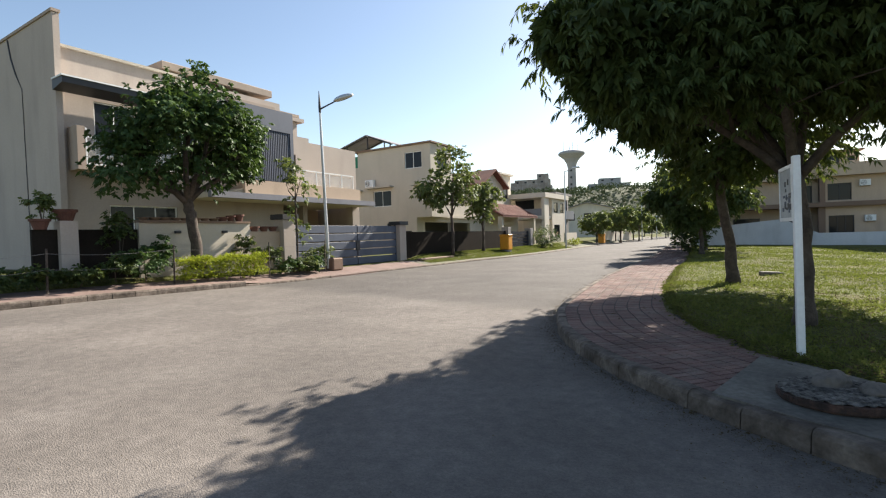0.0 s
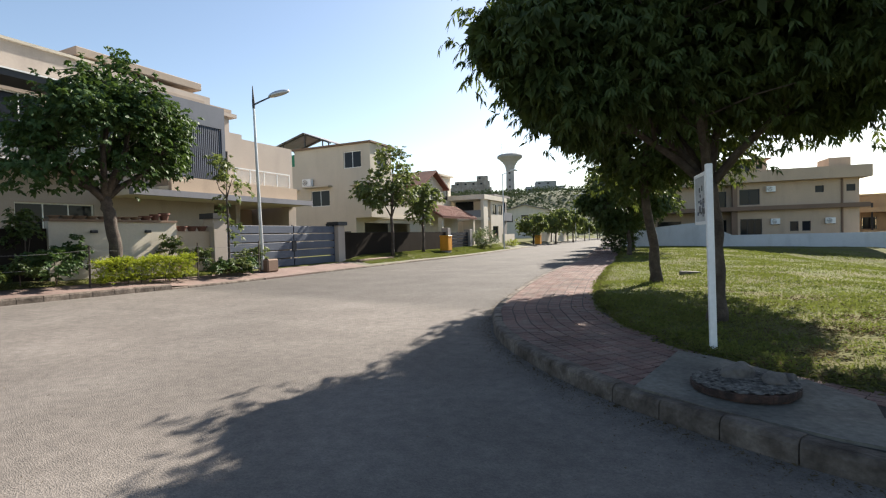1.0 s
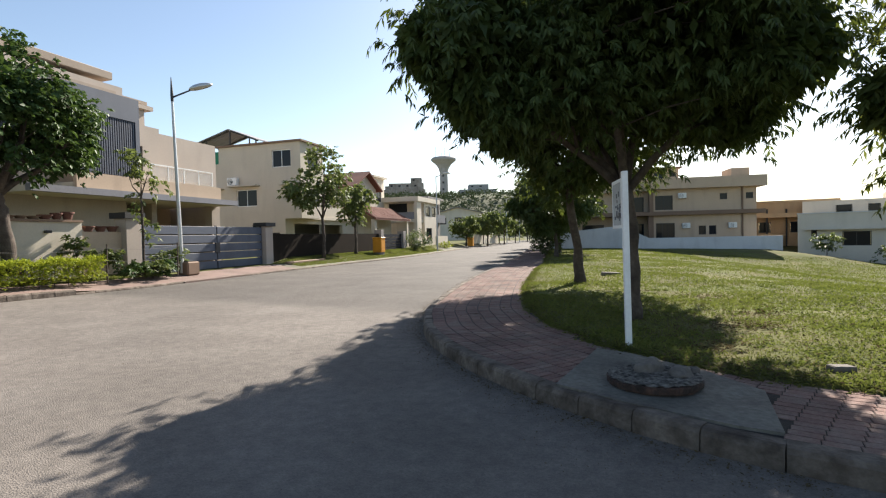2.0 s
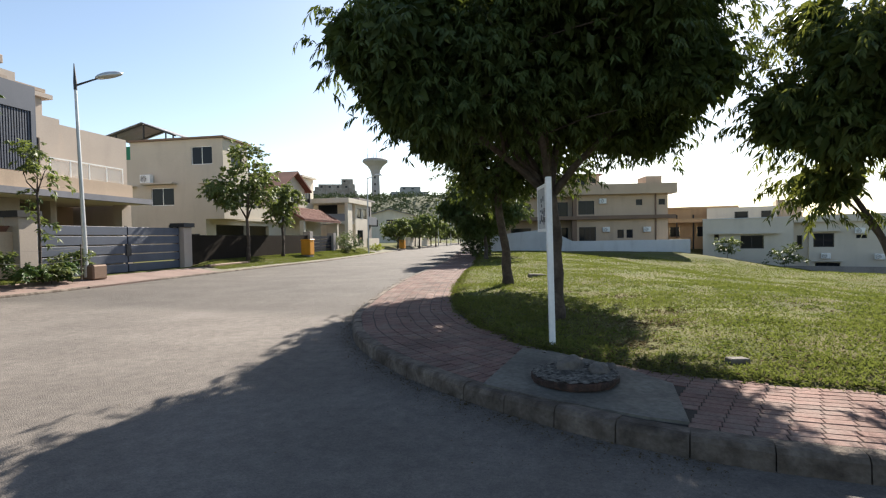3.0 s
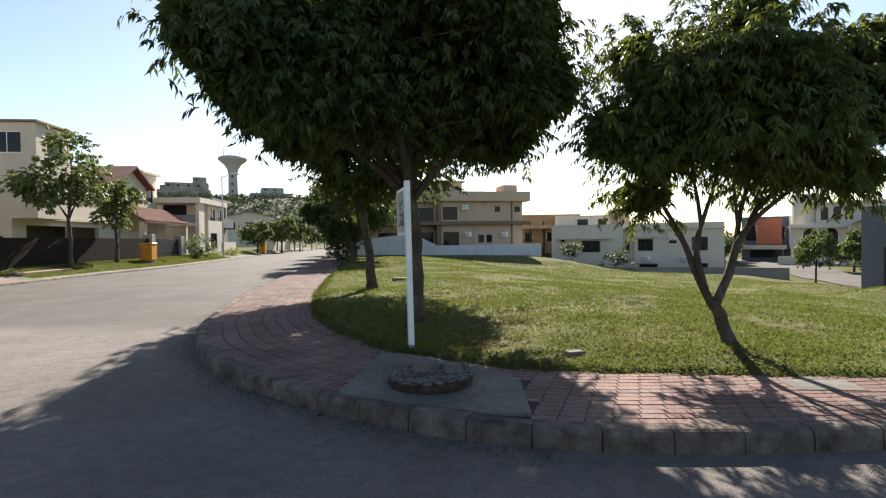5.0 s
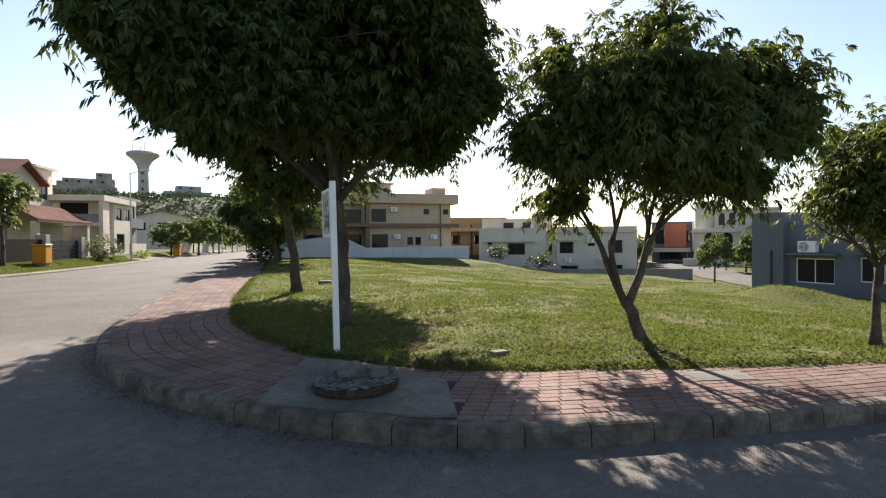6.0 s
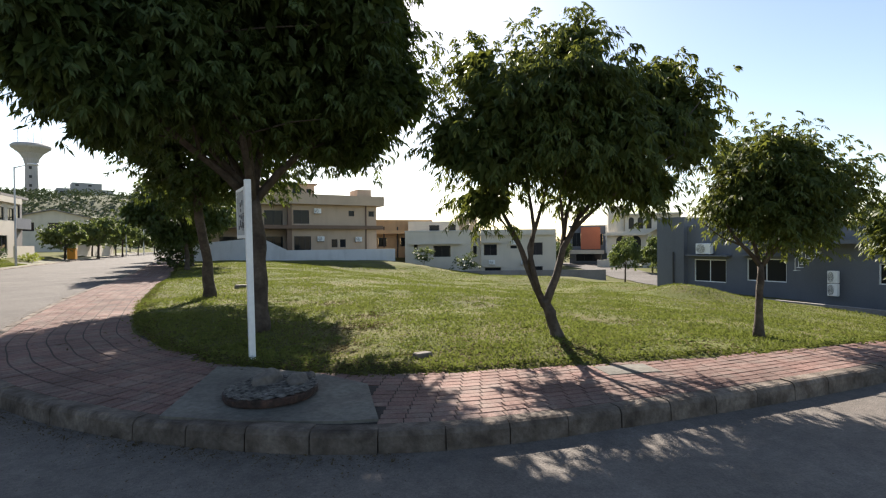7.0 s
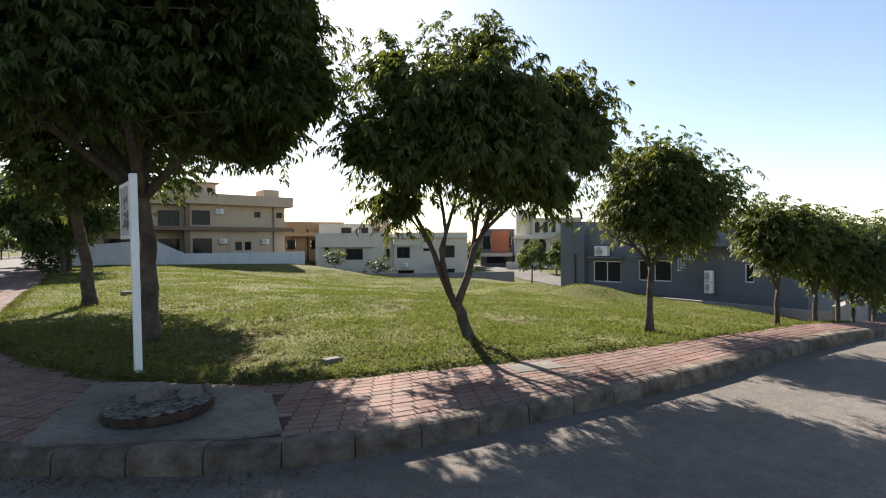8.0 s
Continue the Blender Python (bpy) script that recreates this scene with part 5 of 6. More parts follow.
# white spiral stair on the grey house's wall
st = empty("spiral_stair", pose(26.3, 11.0, 0.1), "white metal stair flight fixed to the grey wall", "stair")
st.scale = (0.7, 0.7, 0.75)
for k in range(7):
    part("tread", boxes((-0.25, 0.25, -k * 0.2, -k * 0.2 + 0.22, k * 0.19, k * 0.19 + 0.03)), WHITEMETAL, st)
    part("baluster", tube(bmesh.new(), [(-0.25, -k * 0.2 + 0.1, k * 0.19), (-0.25, -k * 0.2 + 0.1, k * 0.19 + 0.75)], [0.018, 0.018], 5), WHITEMETAL, st)
part("stair_rail", tube(bmesh.new(), [(-0.25, 0.1, 0.75), (-0.25, -1.1, 1.9)], [0.022, 0.022], 5), WHITEMETAL, st)
# low wall in front of the grey house
wg = empty("boundary_wall", pose(25.2, 12.6, 0, 0, 0, -90), "low grey retaining wall along the edge of the lawn", "wall")
bm = boxes((-0.5, 8.5, -0.1, 0.12, -2.5, -1.2))
for v_ in bm.verts:
    if v_.co.z > -2 and v_.co.x > 5:
        v_.co.z -= 0.12
part("panel", bm, RAWCON, wg)
bm = boxes((8.5, 8.75, -3, 2.5, -2.5, -0.75))
part("panel", bm, RAWCON, wg)

# villas beyond the lower street
hv = house("house", 61.5, 46.5, -53, "white arched villa with a round stair tower")
facade(hv, -4.0, 6.0, 0, -2.3, 3.0, [(2.2, 4.2, 0.6, 2.2, 3)], WHITE)
facade(hv, -1.5, 6.0, 1.5, 3.0, 5.4, [(3.2, 4.2, 3.8, 4.6, 1), (4.8, 5.6, 3.8, 4.6, 1)], WHITE)
part("stair_tower", lathe([(1.5, -2.3), (1.5, 6.8), (1.4, 6.85)], 20, -2.6, 3.0), WHITE, hv)
part("roof", boxes((-1.8, 6.3, 1.0, 9, 5.4, 5.65)), WHITE, hv)


def arch(s0, s1, z0, z1, v):
    """A dark round-headed opening standing just proud of the wall face at v."""
    r, m = (s1 - s0) / 2, (s0 + s1) / 2
    rows = [(s0, z0), (s1, z0)] + [(m + r * math.cos(t), z1 - r + r * math.sin(t)) for t in np.linspace(0, math.pi, 11)]
    bm = bmesh.new()
    a = [bm.verts.new((s, v - 0.006, z)) for s, z in rows]
    b = [bm.verts.new((s, v + 0.05, z)) for s, z in rows]
    for k in range(len(rows)):
        bm.faces.new((a[k], a[(k + 1) % len(rows)], b[(k + 1) % len(rows)], b[k]))
    bm.faces.new(a)
    bm.faces.new(b[::-1])
    bmesh.ops.recalc_face_normals(bm, faces=bm.faces[:])
    return bm


for s_ in (-1.0, 0.25, 1.4):
    part("arched_window", arch(s_, s_ + 0.75, 3.4, 5.1, 1.5), GLASS, hv)
for s_, w_ in ((-2.7, 1.4), (-0.7, 1.4)):
    part("arched_window", arch(s_, s_ + w_, 0.2, 2.35, 0.0), GLASS, hv)
part("porch_gable", gable(1.4, 5.2, -1.6, 2.0, 2.7, 3.7), WHITE, hv)
parts("porch_column", WHITE, hv, (1.6, 1.9, -1.5, -1.2, -2.3, 2.7), (4.7, 5.0, -1.5, -1.2, -2.3, 2.7))
part("porch_balcony", boxes((1.5, 5.1, -1.6, -0.003, -0.1, 0.5)), WHITE, hv)
part("wing_roof", boxes((-4.3, 1.5, -1.0, 2.0, 2.4, 2.7)), WHITE, hv)
part("garden_wall", wall(-5, 6.5, -5.2, -5.0, -2.4, -1.0, [(0.2 + 1.2 * k, 0.9 + 1.2 * k, -2.0, -1.3) for k in range(5)]), WHITE, hv)
hr = house("house", 63.2, 54.2, -50, "modern house with a terracotta panel and grey upper storey")
facade(hr, -5, 5, 0, -2.3, 4.0, [(-4.6, -3.2, 0.8, 3.0, 2), (-1.2, 0.2, 1.0, 2.8, 1), (-4, 0, -1.6, -0.2, 3)], SLATE)
part("terracotta_panel", boxes((-3.2, -0.2, -0.35, -0.003, 0.3, 3.9)), OCHRE_RED, hr)
part("side_block", boxes((0.6, 4.2, -0.9, -0.003, -0.3, 4.2)), BLUEWHITE, hr)
part("balcony", boxes((-5, 0.4, -1.4, -0.36, -0.4, 0.2)), WHITE, hr)
part("roof", boxes((-5.2, 5.2, 0.3, 9, 4.0, 4.2)), SLATE, hr)


# ---- things along the street ----
def street_lamp():
    root = empty("street_lamp", pose(*on_street(-2.75, -0.6, 0.3), 0, 0, YAW + 90) @ pose(0, 0, 0, 0, -1.6, 0), "tall galvanised street lamp with one arm", "street lamp")
    part("pole", tube(bmesh.new(), [(0, 0, 0), (0, 0, 2.0), (0, 0, 7.0)], [0.085, 0.075, 0.045], 12), GALV, root)
    part("finial", tube(bmesh.new(), [(0, 0, 6.9), (0, 0, 7.2), (0, 0, 7.85)], [0.06, 0.06, 0.015], 10), DARKMETAL, root)
    part("arm", tube(bmesh.new(), [(0, 0, 7.05), (0.2, -0.3, 7.22), (0.42, -0.62, 7.4)], [0.04, 0.035, 0.03], 8), DARKMETAL, root)
    bm = bmesh.new()
    bmesh.ops.create_uvsphere(bm, u_segments=20, v_segments=10, radius=1.0)
    for v in bm.verts:
        v.co.z *= 0.45 if v.co.z < 0 else 1.0
        v.co.y *= 1.0 - 0.25 * v.co.x
    bm.transform(Matrix.Translation((0.60, -0.88, 7.5)) @ Matrix.Rotation(radians(-56), 4, "Z") @ Matrix.Rotation(radians(-16), 4, "Y") @ Matrix.Diagonal((0.47, 0.21, 0.16, 1)))
    part("lamp_head", bm, GALV, root, smooth=True)
    pot = empty("planter", pose(*on_street(-2.5, -0.65, 0.2), 0, 0, YAW + 90), "brown concrete planter round the lamp pole", "planter")
    part("tub", soft_box(-0.3, 0.34, -0.3, 0.3, 0, 0.55, 0.05), BROWN, pot)
    part("soil", boxes((-0.24, 0.28, -0.24, 0.24, 0.55, 0.57)), JOINT, pot)


def shrub(at, r, h, n, leaf, mat, label, seed, name="shrub", per=7):
    root = empty(name, Matrix.Translation(at), label, "shrub", "verge planting")
    rnd = random.Random(seed)
    for k in range(3):
        part("stem", tube(bmesh.new(), [(0, 0, -0.1), (rnd.uniform(-0.3, 0.3) * r, rnd.uniform(-0.3, 0.3) * r, h * 0.7)], [0.015, 0.006], 5), BARK, root)
    lobes = dome(seed, (0, 0, h * 0.55), (r * 0.8, r * 0.8, h * 0.42), 6, 0.5)
    tagged(sprays("foliage", mat, root, crown_tips(lobes, n, seed, 0.35, 5, 0.1 * r), per, leaf[0], leaf[1], 0.4, seed, leaf[0] * 1.4), kind="stuff")
    return root


street_lamp()
shrub(on_street(-2.9, -0.2, 0.5), 0.6, 0.8, 160, (0.11, 0.035), LEAF_FAR, "leafy green shrub behind the lamp planter", 70)


def hedge():
    """Clipped golden hedge along the pavement's inner edge."""
    root = empty("hedge", pose(*on_street(-8.1, -0.95, 0.35), 0, 0, YAW + 90), "clipped yellow-green hedge along the pavement", "hedge")
    rg = np.random.default_rng(4)
    n = 2600
    p = np.stack([rg.uniform(-1.65, 1.6, n), rg.uniform(-0.38, 0.38, n), rg.uniform(0.05, 0.72, n)], 1)
    shell = rg.random(n) < 0.75
    p[shell, 2] = np.where(rg.random(shell.sum()) < 0.5, 0.66 + rg.normal(0, 0.05, shell.sum()), p[shell, 2])
    p[:, 2] += 0.05 * np.sin(p[:, 0] * 5)
    d = unit(rg.normal(0, 0.6, (n, 3)) + np.array([0, -0.3, 0.7]))
    tips = np.concatenate([p, d], 1)
    tagged(sprays("foliage", HEDGE, root, tips, 6, 0.055, 0.016, 0.1, 8, 0.09), kind="stuff")
    for k in range(8):
        part("stem", tube(bmesh.new(), [(-1.5 + 0.42 * k, 0, -0.1), (-1.45 + 0.42 * k, 0.03, 0.5)], [0.014, 0.008], 5), BARK, root)


hedge()
for k, (s, v, z, r, h, n, mat, txt) in enumerate([
        (-10.7, -0.8, 0.55, 0.55, 0.85, 200, LEAF_BROAD, "dark green leafy shrub on the verge"),
        (-11.5, -0.7, 0.6, 0.5, 0.6, 130, LEAF, "dark shrub on the verge"),
        (-12.4, -0.7, 0.55, 0.5, 0.45, 130, LEAF, "low dark shrub on the verge"),
        (-13.4, -0.7, 0.55, 0.55, 0.45, 130, LEAF, "low dark shrub on the verge"),
        (-14.4, -0.7, 0.55, 0.55, 0.4, 120, LEAF, "low dark shrub on the verge"),
        (-9.9, -0.3, 0.8, 0.45, 1.0, 130, LEAF_BROAD, "loose green shrub before the wall"),
        (-6.6, -0.1, 0.85, 0.35, 1.0, 70, LEAF_FAR, "thin grey-green shrub before the wall"),
        (-5.6, -0.2, 0.7, 0.4, 0.7, 80, LEAF_FAR, "thin grey-green shrub before the wall"),
        (-5.2, -0.9, 0.35, 0.5, 0.5, 110, LEAF_BROAD, "low green plant beside the pavement"),
        (-4.3, -0.8, 0.3, 0.5, 0.5, 110, LEAF_FAR, "low green plant beside the pavement"),
        (-3.6, -0.7, 0.3, 0.45, 0.55, 110, LEAF_BROAD, "low green plant beside the planter"),
        (-12.9, 0.25, 2.35, 0.3, 0.75, 60, LEAF_FAR, "pale leafy potted plant on the wall"),
        (-11.0, 0.1, 0.9, 0.5, 1.8, 150, LEAF, "tall dark climbing shrub before the wall"),
        (24.5, 0.0, 0.2, 0.9, 2.2, 160, LEAF_FAR, "rounded garden shrub beyond the dark gate"),
        (26.5, -0.2, 0.2, 1.2, 2.0, 200, LEAF_BROAD, "rounded garden shrub beyond the dark gate"),
        (33.2, -0.4, 0.15, 0.7, 0.75, 120, HEDGE, "clipped yellow-green bush by the street"),
        (34.4, -0.4, 0.15, 0.7, 0.75, 120, HEDGE, "clipped yellow-green bush by the street"),
        (23.8, -0.9, 0.15, 0.6, 1.0, 100, LEAF, "dark potted bush by the gate pillar")]):
    shrub(on_street(s, v, z), r, h, n, (0.12, 0.035) if mat is not HEDGE else (0.09, 0.03), mat, txt, 80 + k)


def pot(at, r, h, label, mat=TERRACOTTA):
    root = empty("flower_pot", Matrix.Translation(at), label, "flower pot", "pots on the wall")
    part("bowl", lathe([(r * 0.6, 0), (r * 0.9, h * 0.75), (r * 1.05, h * 0.78), (r * 1.05, h), (r * 0.9, h), (r * 0.85, h * 0.85)], 18), mat, root)


pot(on_street(-12.28, 0.42, 2.35), 0.3, 0.34, "large terracotta pot on the wall pillar")
pot(on_street(-12.9, 0.42, 2.1), 0.25, 0.3, "terracotta pot on the boundary wall")
for k in range(11):
    s = -10.1 + k * 0.36
    pot(on_street(s, 0.4, 2.4), 0.17 + 0.02 * (k % 3), 0.10 + 0.05 * (k in (8, 10)) + 0.12 * (k > 8), "low terracotta pot on the coping", TERRACOTTA if k > 7 else BROWN)
for k in range(3):
    pot(on_street(-5.8 + k * 0.45, 0.42, 2.0), 0.2, 0.2, "terracotta pot on the low wall")
for k, s in enumerate((-9.05, -7.25)):
    ob = part("wall_light", soft_box(-0.1, 0.1, -0.12, 0, 0, 0.09, 0.015), DARKMETAL)
    ob.matrix_basis = pose(*on_street(s, 0.297, 1.95), 0, 0, YAW + 90)
    tagged(ob, "small black box light on the cream wall", "wall light", "wall lights")


def rope_fence():
    root = empty("rope_fence", pose(S0.x, S0.y, 0, 0, 0, YAW + 90), "rope strung between thin wooden posts along the verge", "fence")
    posts = [-16, -13.3, -9.95, -6.3, -3.4]
    for s in posts:
        part("post", tube(bmesh.new(), [(s, -1.05, 0.25), (s + 0.02, -1.05, 1.55)], [0.03, 0.025], 7), BARK, root)
    for a, b in zip(posts, posts[1:]):
        for z in (1.0, 1.42):
            pts = [(a + (b - a) * t, -1.08, z - 0.35 * t * (1 - t)) for t in np.linspace(0, 1, 9)]
            part("rope", tube(bmesh.new(), pts, [0.005] * 9, 4), RAWCON, root)


rope_fence()


def litter_bin(at):
    root = empty("litter_bin", pose(*at, 0, 0, YAW + 90), "yellow litter bin on the verge", "bin")
    part("body", soft_box(-0.36, 0.36, -0.36, 0.36, 0.05, 1.08, 0.04), YELLOW, root)
    part("lid", soft_box(-0.39, 0.39, -0.39, 0.39, 1.08, 1.2, 0.04), YELLOW, root)
    part("foot", boxes((-0.3, 0.3, -0.3, 0.3, -0.15, 0.05)), RAWCON, root)


litter_bin(on_street(15.4, -0.9, 0.4))
litter_bin(on_street(43.6, -0.8, 0.15))


def far_lamp(at):
    root = empty("street_lamp", pose(*at, 0, 0, YAW + 90), "slim street lamp farther down the street", "street lamp")
    part("pole", tube(bmesh.new(), [(0, 0, 0), (0, 0, 7.4)], [0.08, 0.05], 8), GALV, root)
    part("arm", tube(bmesh.new(), [(0, 0, 7.3), (0, -0.9, 7.6)], [0.04, 0.03], 6), GALV, root)
    part("lamp_head", soft_box(-0.15, 0.15, -1.5, -0.8, 7.55, 7.7, 0.04), GALV, root)


for s in (27.5, 62, 74, 90):
    far_lamp(on_street(s, -1.0 - 0.02 * s, 0.1))


def sign():
    root = empty("street_sign", pose(1.42, 6.28, 0.1, 0, -0.8, 0), "map board on a white metal post on the lawn", "sign")
    part("post", soft_box(-0.036, 0.036, -0.036, 0.036, 0, 2.2, 0.006), WHITEMETAL, root)
    m = pose(-0.02, 0.03, 0, 0, 0, 90)
    board = part("board", soft_box(0.02, 0.54, -0.012, 0.012, 1.55, 2.08, 0.004), BOARD, root, "weathered pale grey map board")
    board.matrix_basis = m
    rnd = random.Random(9)
    for k in range(16):
        a, b = rnd.uniform(0.05, 0.42), rnd.uniform(1.6, 1.98)
        part("map_mark", boxes((a, a + rnd.uniform(0.03, 0.1), -0.0165, 0.0165, b, b + rnd.uniform(0.02, 0.07))), DARKMETAL if k % 3 else STEEL_GREY, board)
    f = part("board_frame", boxes((0.0, 0.56, -0.02, 0.02, 2.08, 2.12), (0.0, 0.56, -0.02, 0.02, 1.51, 1.55), (0.0, 0.02, -0.02, 0.02, 1.55, 2.08), (0.54, 0.56, -0.02, 0.02, 1.55, 2.08)), WHITEMETAL, root)
    f.matrix_basis = m


sign()


def manhole():
    root = empty("manhole_cover", pose(1.30, 4.69, 0.172, -1.2, -1, 0), "rusty round manhole cover raised on a ring", "manhole cover")
    bm = lathe([(0.37, 0.0), (0.375, 0.018), (0.404, 0.026), (0.410, 0.076), (0.400, 0.084), (0.35, 0.080), (0.34, 0.06)], 36)
    for v in bm.verts:
        v.co += Vector((noise.noise(v.co * 9), noise.noise(v.co * 9 + Vector((3, 0, 0))), noise.noise(v.co * 7 + Vector((0, 5, 0))))) * 0.012
    part("ring", bm, IRON, root, "rust-stained cracked ring")
    bm = bmesh.new()
    bmesh.ops.create_grid(bm, x_segments=40, y_segments=40, size=0.41)
    for v in bm.verts:
        r = v.co.length
        if r > 0.4:
            v.co *= (0.4 + 0.012 * noise.noise(v.co * 11)) / r
        v.co.z = 0.090 + 0.012 * noise.noise(v.co * 14) + (0.008 if (int(v.co.x * 26) + int(v.co.y * 26)) % 2 else 0)
    part("lid", bm, LID, root)


manhole()


def stone(at, r, seed, label):
    bm = bmesh.new()
    bmesh.ops.create_icosphere(bm, subdivisions=4, radius=1)
    for v in bm.verts:
        n = noise.noise(v.co * 1.2 + Vector((seed * 7.1, 0, 0))) * 0.3 + noise.noise(v.co * 4 + Vector((0, seed * 3.0, 0))) * 0.06 + noise.noise(v.co * 12) * 0.015
        p = v.co * (1 + n)
        v.co = Vector((p.x * r[0], p.y * r[1], max(p.z, -0.5) * r[2]))
    ob = part("stone", bm, STONE, None, smooth=True)
    ob.matrix_basis = pose(*at, 0, 0, seed * 40)
    return tagged(ob, label, "stone")


stone((1.31, 4.86, 0.285), (0.155, 0.11, 0.088), 1, "pale rounded stone lying on the manhole cover")
stone((1.53, 4.70, 0.275), (0.14, 0.10, 0.072), 2, "grey stone lying on the manhole cover")
stone((1.66, 4.80, 0.26), (0.07, 0.06, 0.06), 3, "small grey stone on the manhole rim")
ob = part("concrete_block", soft_box(-0.11, 0.11, -0.06, 0.06, 0, 0.08, 0.010), STONE)
ob.matrix_basis = pose(3.09, 5.14, 0.18, 0, 3, 12)
tagged(ob, "small pale concrete block lying in the grass", "block")
ob = part("concrete_block", soft_box(-0.26, 0.26, -0.16, 0.16, 0, 0.15, 0.02), STONE)
ob.matrix_basis = pose(2.95, 16.0, 0.17, 0, 3, 12)
tagged(ob, "flat broken concrete slab lying in the grass", "block")
ob = part("access_cover", soft_box(-0.3, 0.3, -0.17, 0.17, 0, 0.03, 0.006), PAD)
ob.matrix_basis = pose(4.72, 3.58, 0.143, 0, 0, -20)
tagged(ob, "pale concrete access cover set in the pavement", "cover", kind="structure")

# ---- distance: hill, water tower, buildings on the ridge, far trees ----
def hill_height(x, y):
    fx = 1 - ease(2, 62, x - 0.12 * (y - 210))
    fy = ease(150, 222, y)
    h = (20 + 2.0 * ease(220, 300, y)) * fx * fy * (1 - 0.25 * ease(-60, -200, x))
    return h + 0.9 * np.sin(x * 0.19 + 1) * np.sin(y * 0.17) * fy + 0.5 * np.sin(x * 0.47) * np.sin(y * 0.41 + 2) * fy - 0.6


hill = grid_mesh("hill", np.linspace(-330, 90, 140), np.linspace(140, 420, 90), hill_height, HILLSOIL)
tagged(hill, "scrub-covered hill behind the houses", "hill", kind="structure")
rg = np.random.default_rng(77)
hx, hy = rg.uniform(-110, 70, 4200), 150 + 110 * rg.random(4200) ** 0.8
hz = hill_height(hx, hy)
keep = hz > 0.5
tips = np.stack([hx, hy, hz + rg.uniform(0.2, 1.6, len(hx)), rg.normal(0, 0.5, len(hx)), rg.normal(0, 0.5, len(hx)), np.ones(len(hx))], 1)[keep]
tips = np.repeat(tips, 4, axis=0)
tips[:, :3] += rg.normal(0, 0.9, (len(tips), 3)) * np.array([1, 1, 0.5])
tagged(sprays("hill_scrub", SCRUB, None, tips, 5, 0.6, 0.24, 0.3, 5, 0.7), "low green scrub all over the hillside", "scrub", kind="stuff")

tower = empty("water_tower", pose(-42.3, 287, 12.4), "pale concrete water tower with a mushroom tank", "water tower")
part("shaft", lathe([(3.2, 0), (2.6, 10), (2.3, 26), (3.0, 29)], 24), PALECON, tower)
part("tank", lathe([(2.9, 28.8), (4.4, 31.2), (7.3, 33.6), (7.4, 34.5), (6.6, 35.2), (4.8, 35.7)], 32), PALECON, tower)
for k in range(4):
    part("shaft_window", boxes((-0.5, 0.5, -2.7 + 0.1 * (k > 1), -2.2, 12 + k * 4, 13.2 + k * 4)), DARKMETAL, tower)
for x_, h_ in ((-4.5, 6), (-1, 2.5), (0.8, 5), (3.6, 3)):
    part("antenna", tube(bmesh.new(), [(x_, 0, 35), (x_, 0, 36 + h_)], [0.16, 0.09], 5), DARKMETAL, tower)


def ridge_house(x, y, z, w, blocks, label, mat):
    root = house("house", x, y, 10, label)
    root.location.z = z
    for a, b, c, d in blocks:
        wins = []
        k = a + 1.0
        while k + 1.6 < b:
            wins.append((k, k + 1.2, c + (d - c) * 0.45, c + (d - c) * 0.72, 1))
            k += 4.3
        facade(root, a, b, 0, c, d, wins, mat)
        part("block", boxes((a, b, 0.35, w, c, d)), mat, root)


ridge_house(-62, 262, 21.5, 12, [(-15, 13, 0, 6.0), (-7, 12, 6.0, 9.4), (5, 11, 9.4, 12.2), (-9, -7, 6.0, 8.0)], "unfinished brick and concrete building on the ridge", RUBBLE)
ridge_house(-20, 250, 20.6, 10, [(-9, 10, 0, 4.5), (-4, 6, 4.5, 7.0), (10, 16, 0, 2.6)], "low grey house on top of the hill", PALECON)

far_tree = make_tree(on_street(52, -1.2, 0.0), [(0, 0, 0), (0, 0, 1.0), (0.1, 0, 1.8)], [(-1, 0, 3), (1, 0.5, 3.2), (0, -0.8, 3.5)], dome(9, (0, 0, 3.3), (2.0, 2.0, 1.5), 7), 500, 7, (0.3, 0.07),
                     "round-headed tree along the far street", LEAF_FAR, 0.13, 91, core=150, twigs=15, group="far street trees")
rnd = random.Random(8)
for s, v in ((43.5, -0.2), (57, 0.6), (63, -1.6), (69, 0.4), (75, -1.5), (88, -2), (94, -3)):
    t = copy_thing(far_tree, Matrix.Translation(on_street(s, v, rnd.uniform(-0.4, 0))) @ pose(0, 0, 0, 0, 0, rnd.uniform(0, 360)))
    t.scale = (0.85, 0.85, rnd.uniform(0.85, 1.15))
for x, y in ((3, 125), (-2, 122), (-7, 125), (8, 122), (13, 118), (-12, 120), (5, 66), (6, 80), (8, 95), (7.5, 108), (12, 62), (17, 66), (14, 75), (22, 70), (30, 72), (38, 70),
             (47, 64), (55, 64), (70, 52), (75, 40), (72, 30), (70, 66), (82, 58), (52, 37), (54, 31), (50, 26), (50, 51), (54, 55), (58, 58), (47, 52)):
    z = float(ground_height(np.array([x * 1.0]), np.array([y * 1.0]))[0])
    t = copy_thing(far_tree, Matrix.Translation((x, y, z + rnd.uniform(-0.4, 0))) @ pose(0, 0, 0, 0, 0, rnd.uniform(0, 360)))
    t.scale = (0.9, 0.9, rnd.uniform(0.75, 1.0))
for x, y in ((36.3, 28.5), (38.5, 26.6)):
    t = copy_thing(far_tree, Matrix.Translation((x, y, -2.3)) @ pose(0, 0, 0, 0, 0, x * 50))
    t.scale = (0.6, 0.6, 0.85)
shrub((23.4, 41.5, -0.6), 1.0, 1.8, 150, (0.2, 0.05), LEAF_FAR, "pale green bush before the white house", 120)
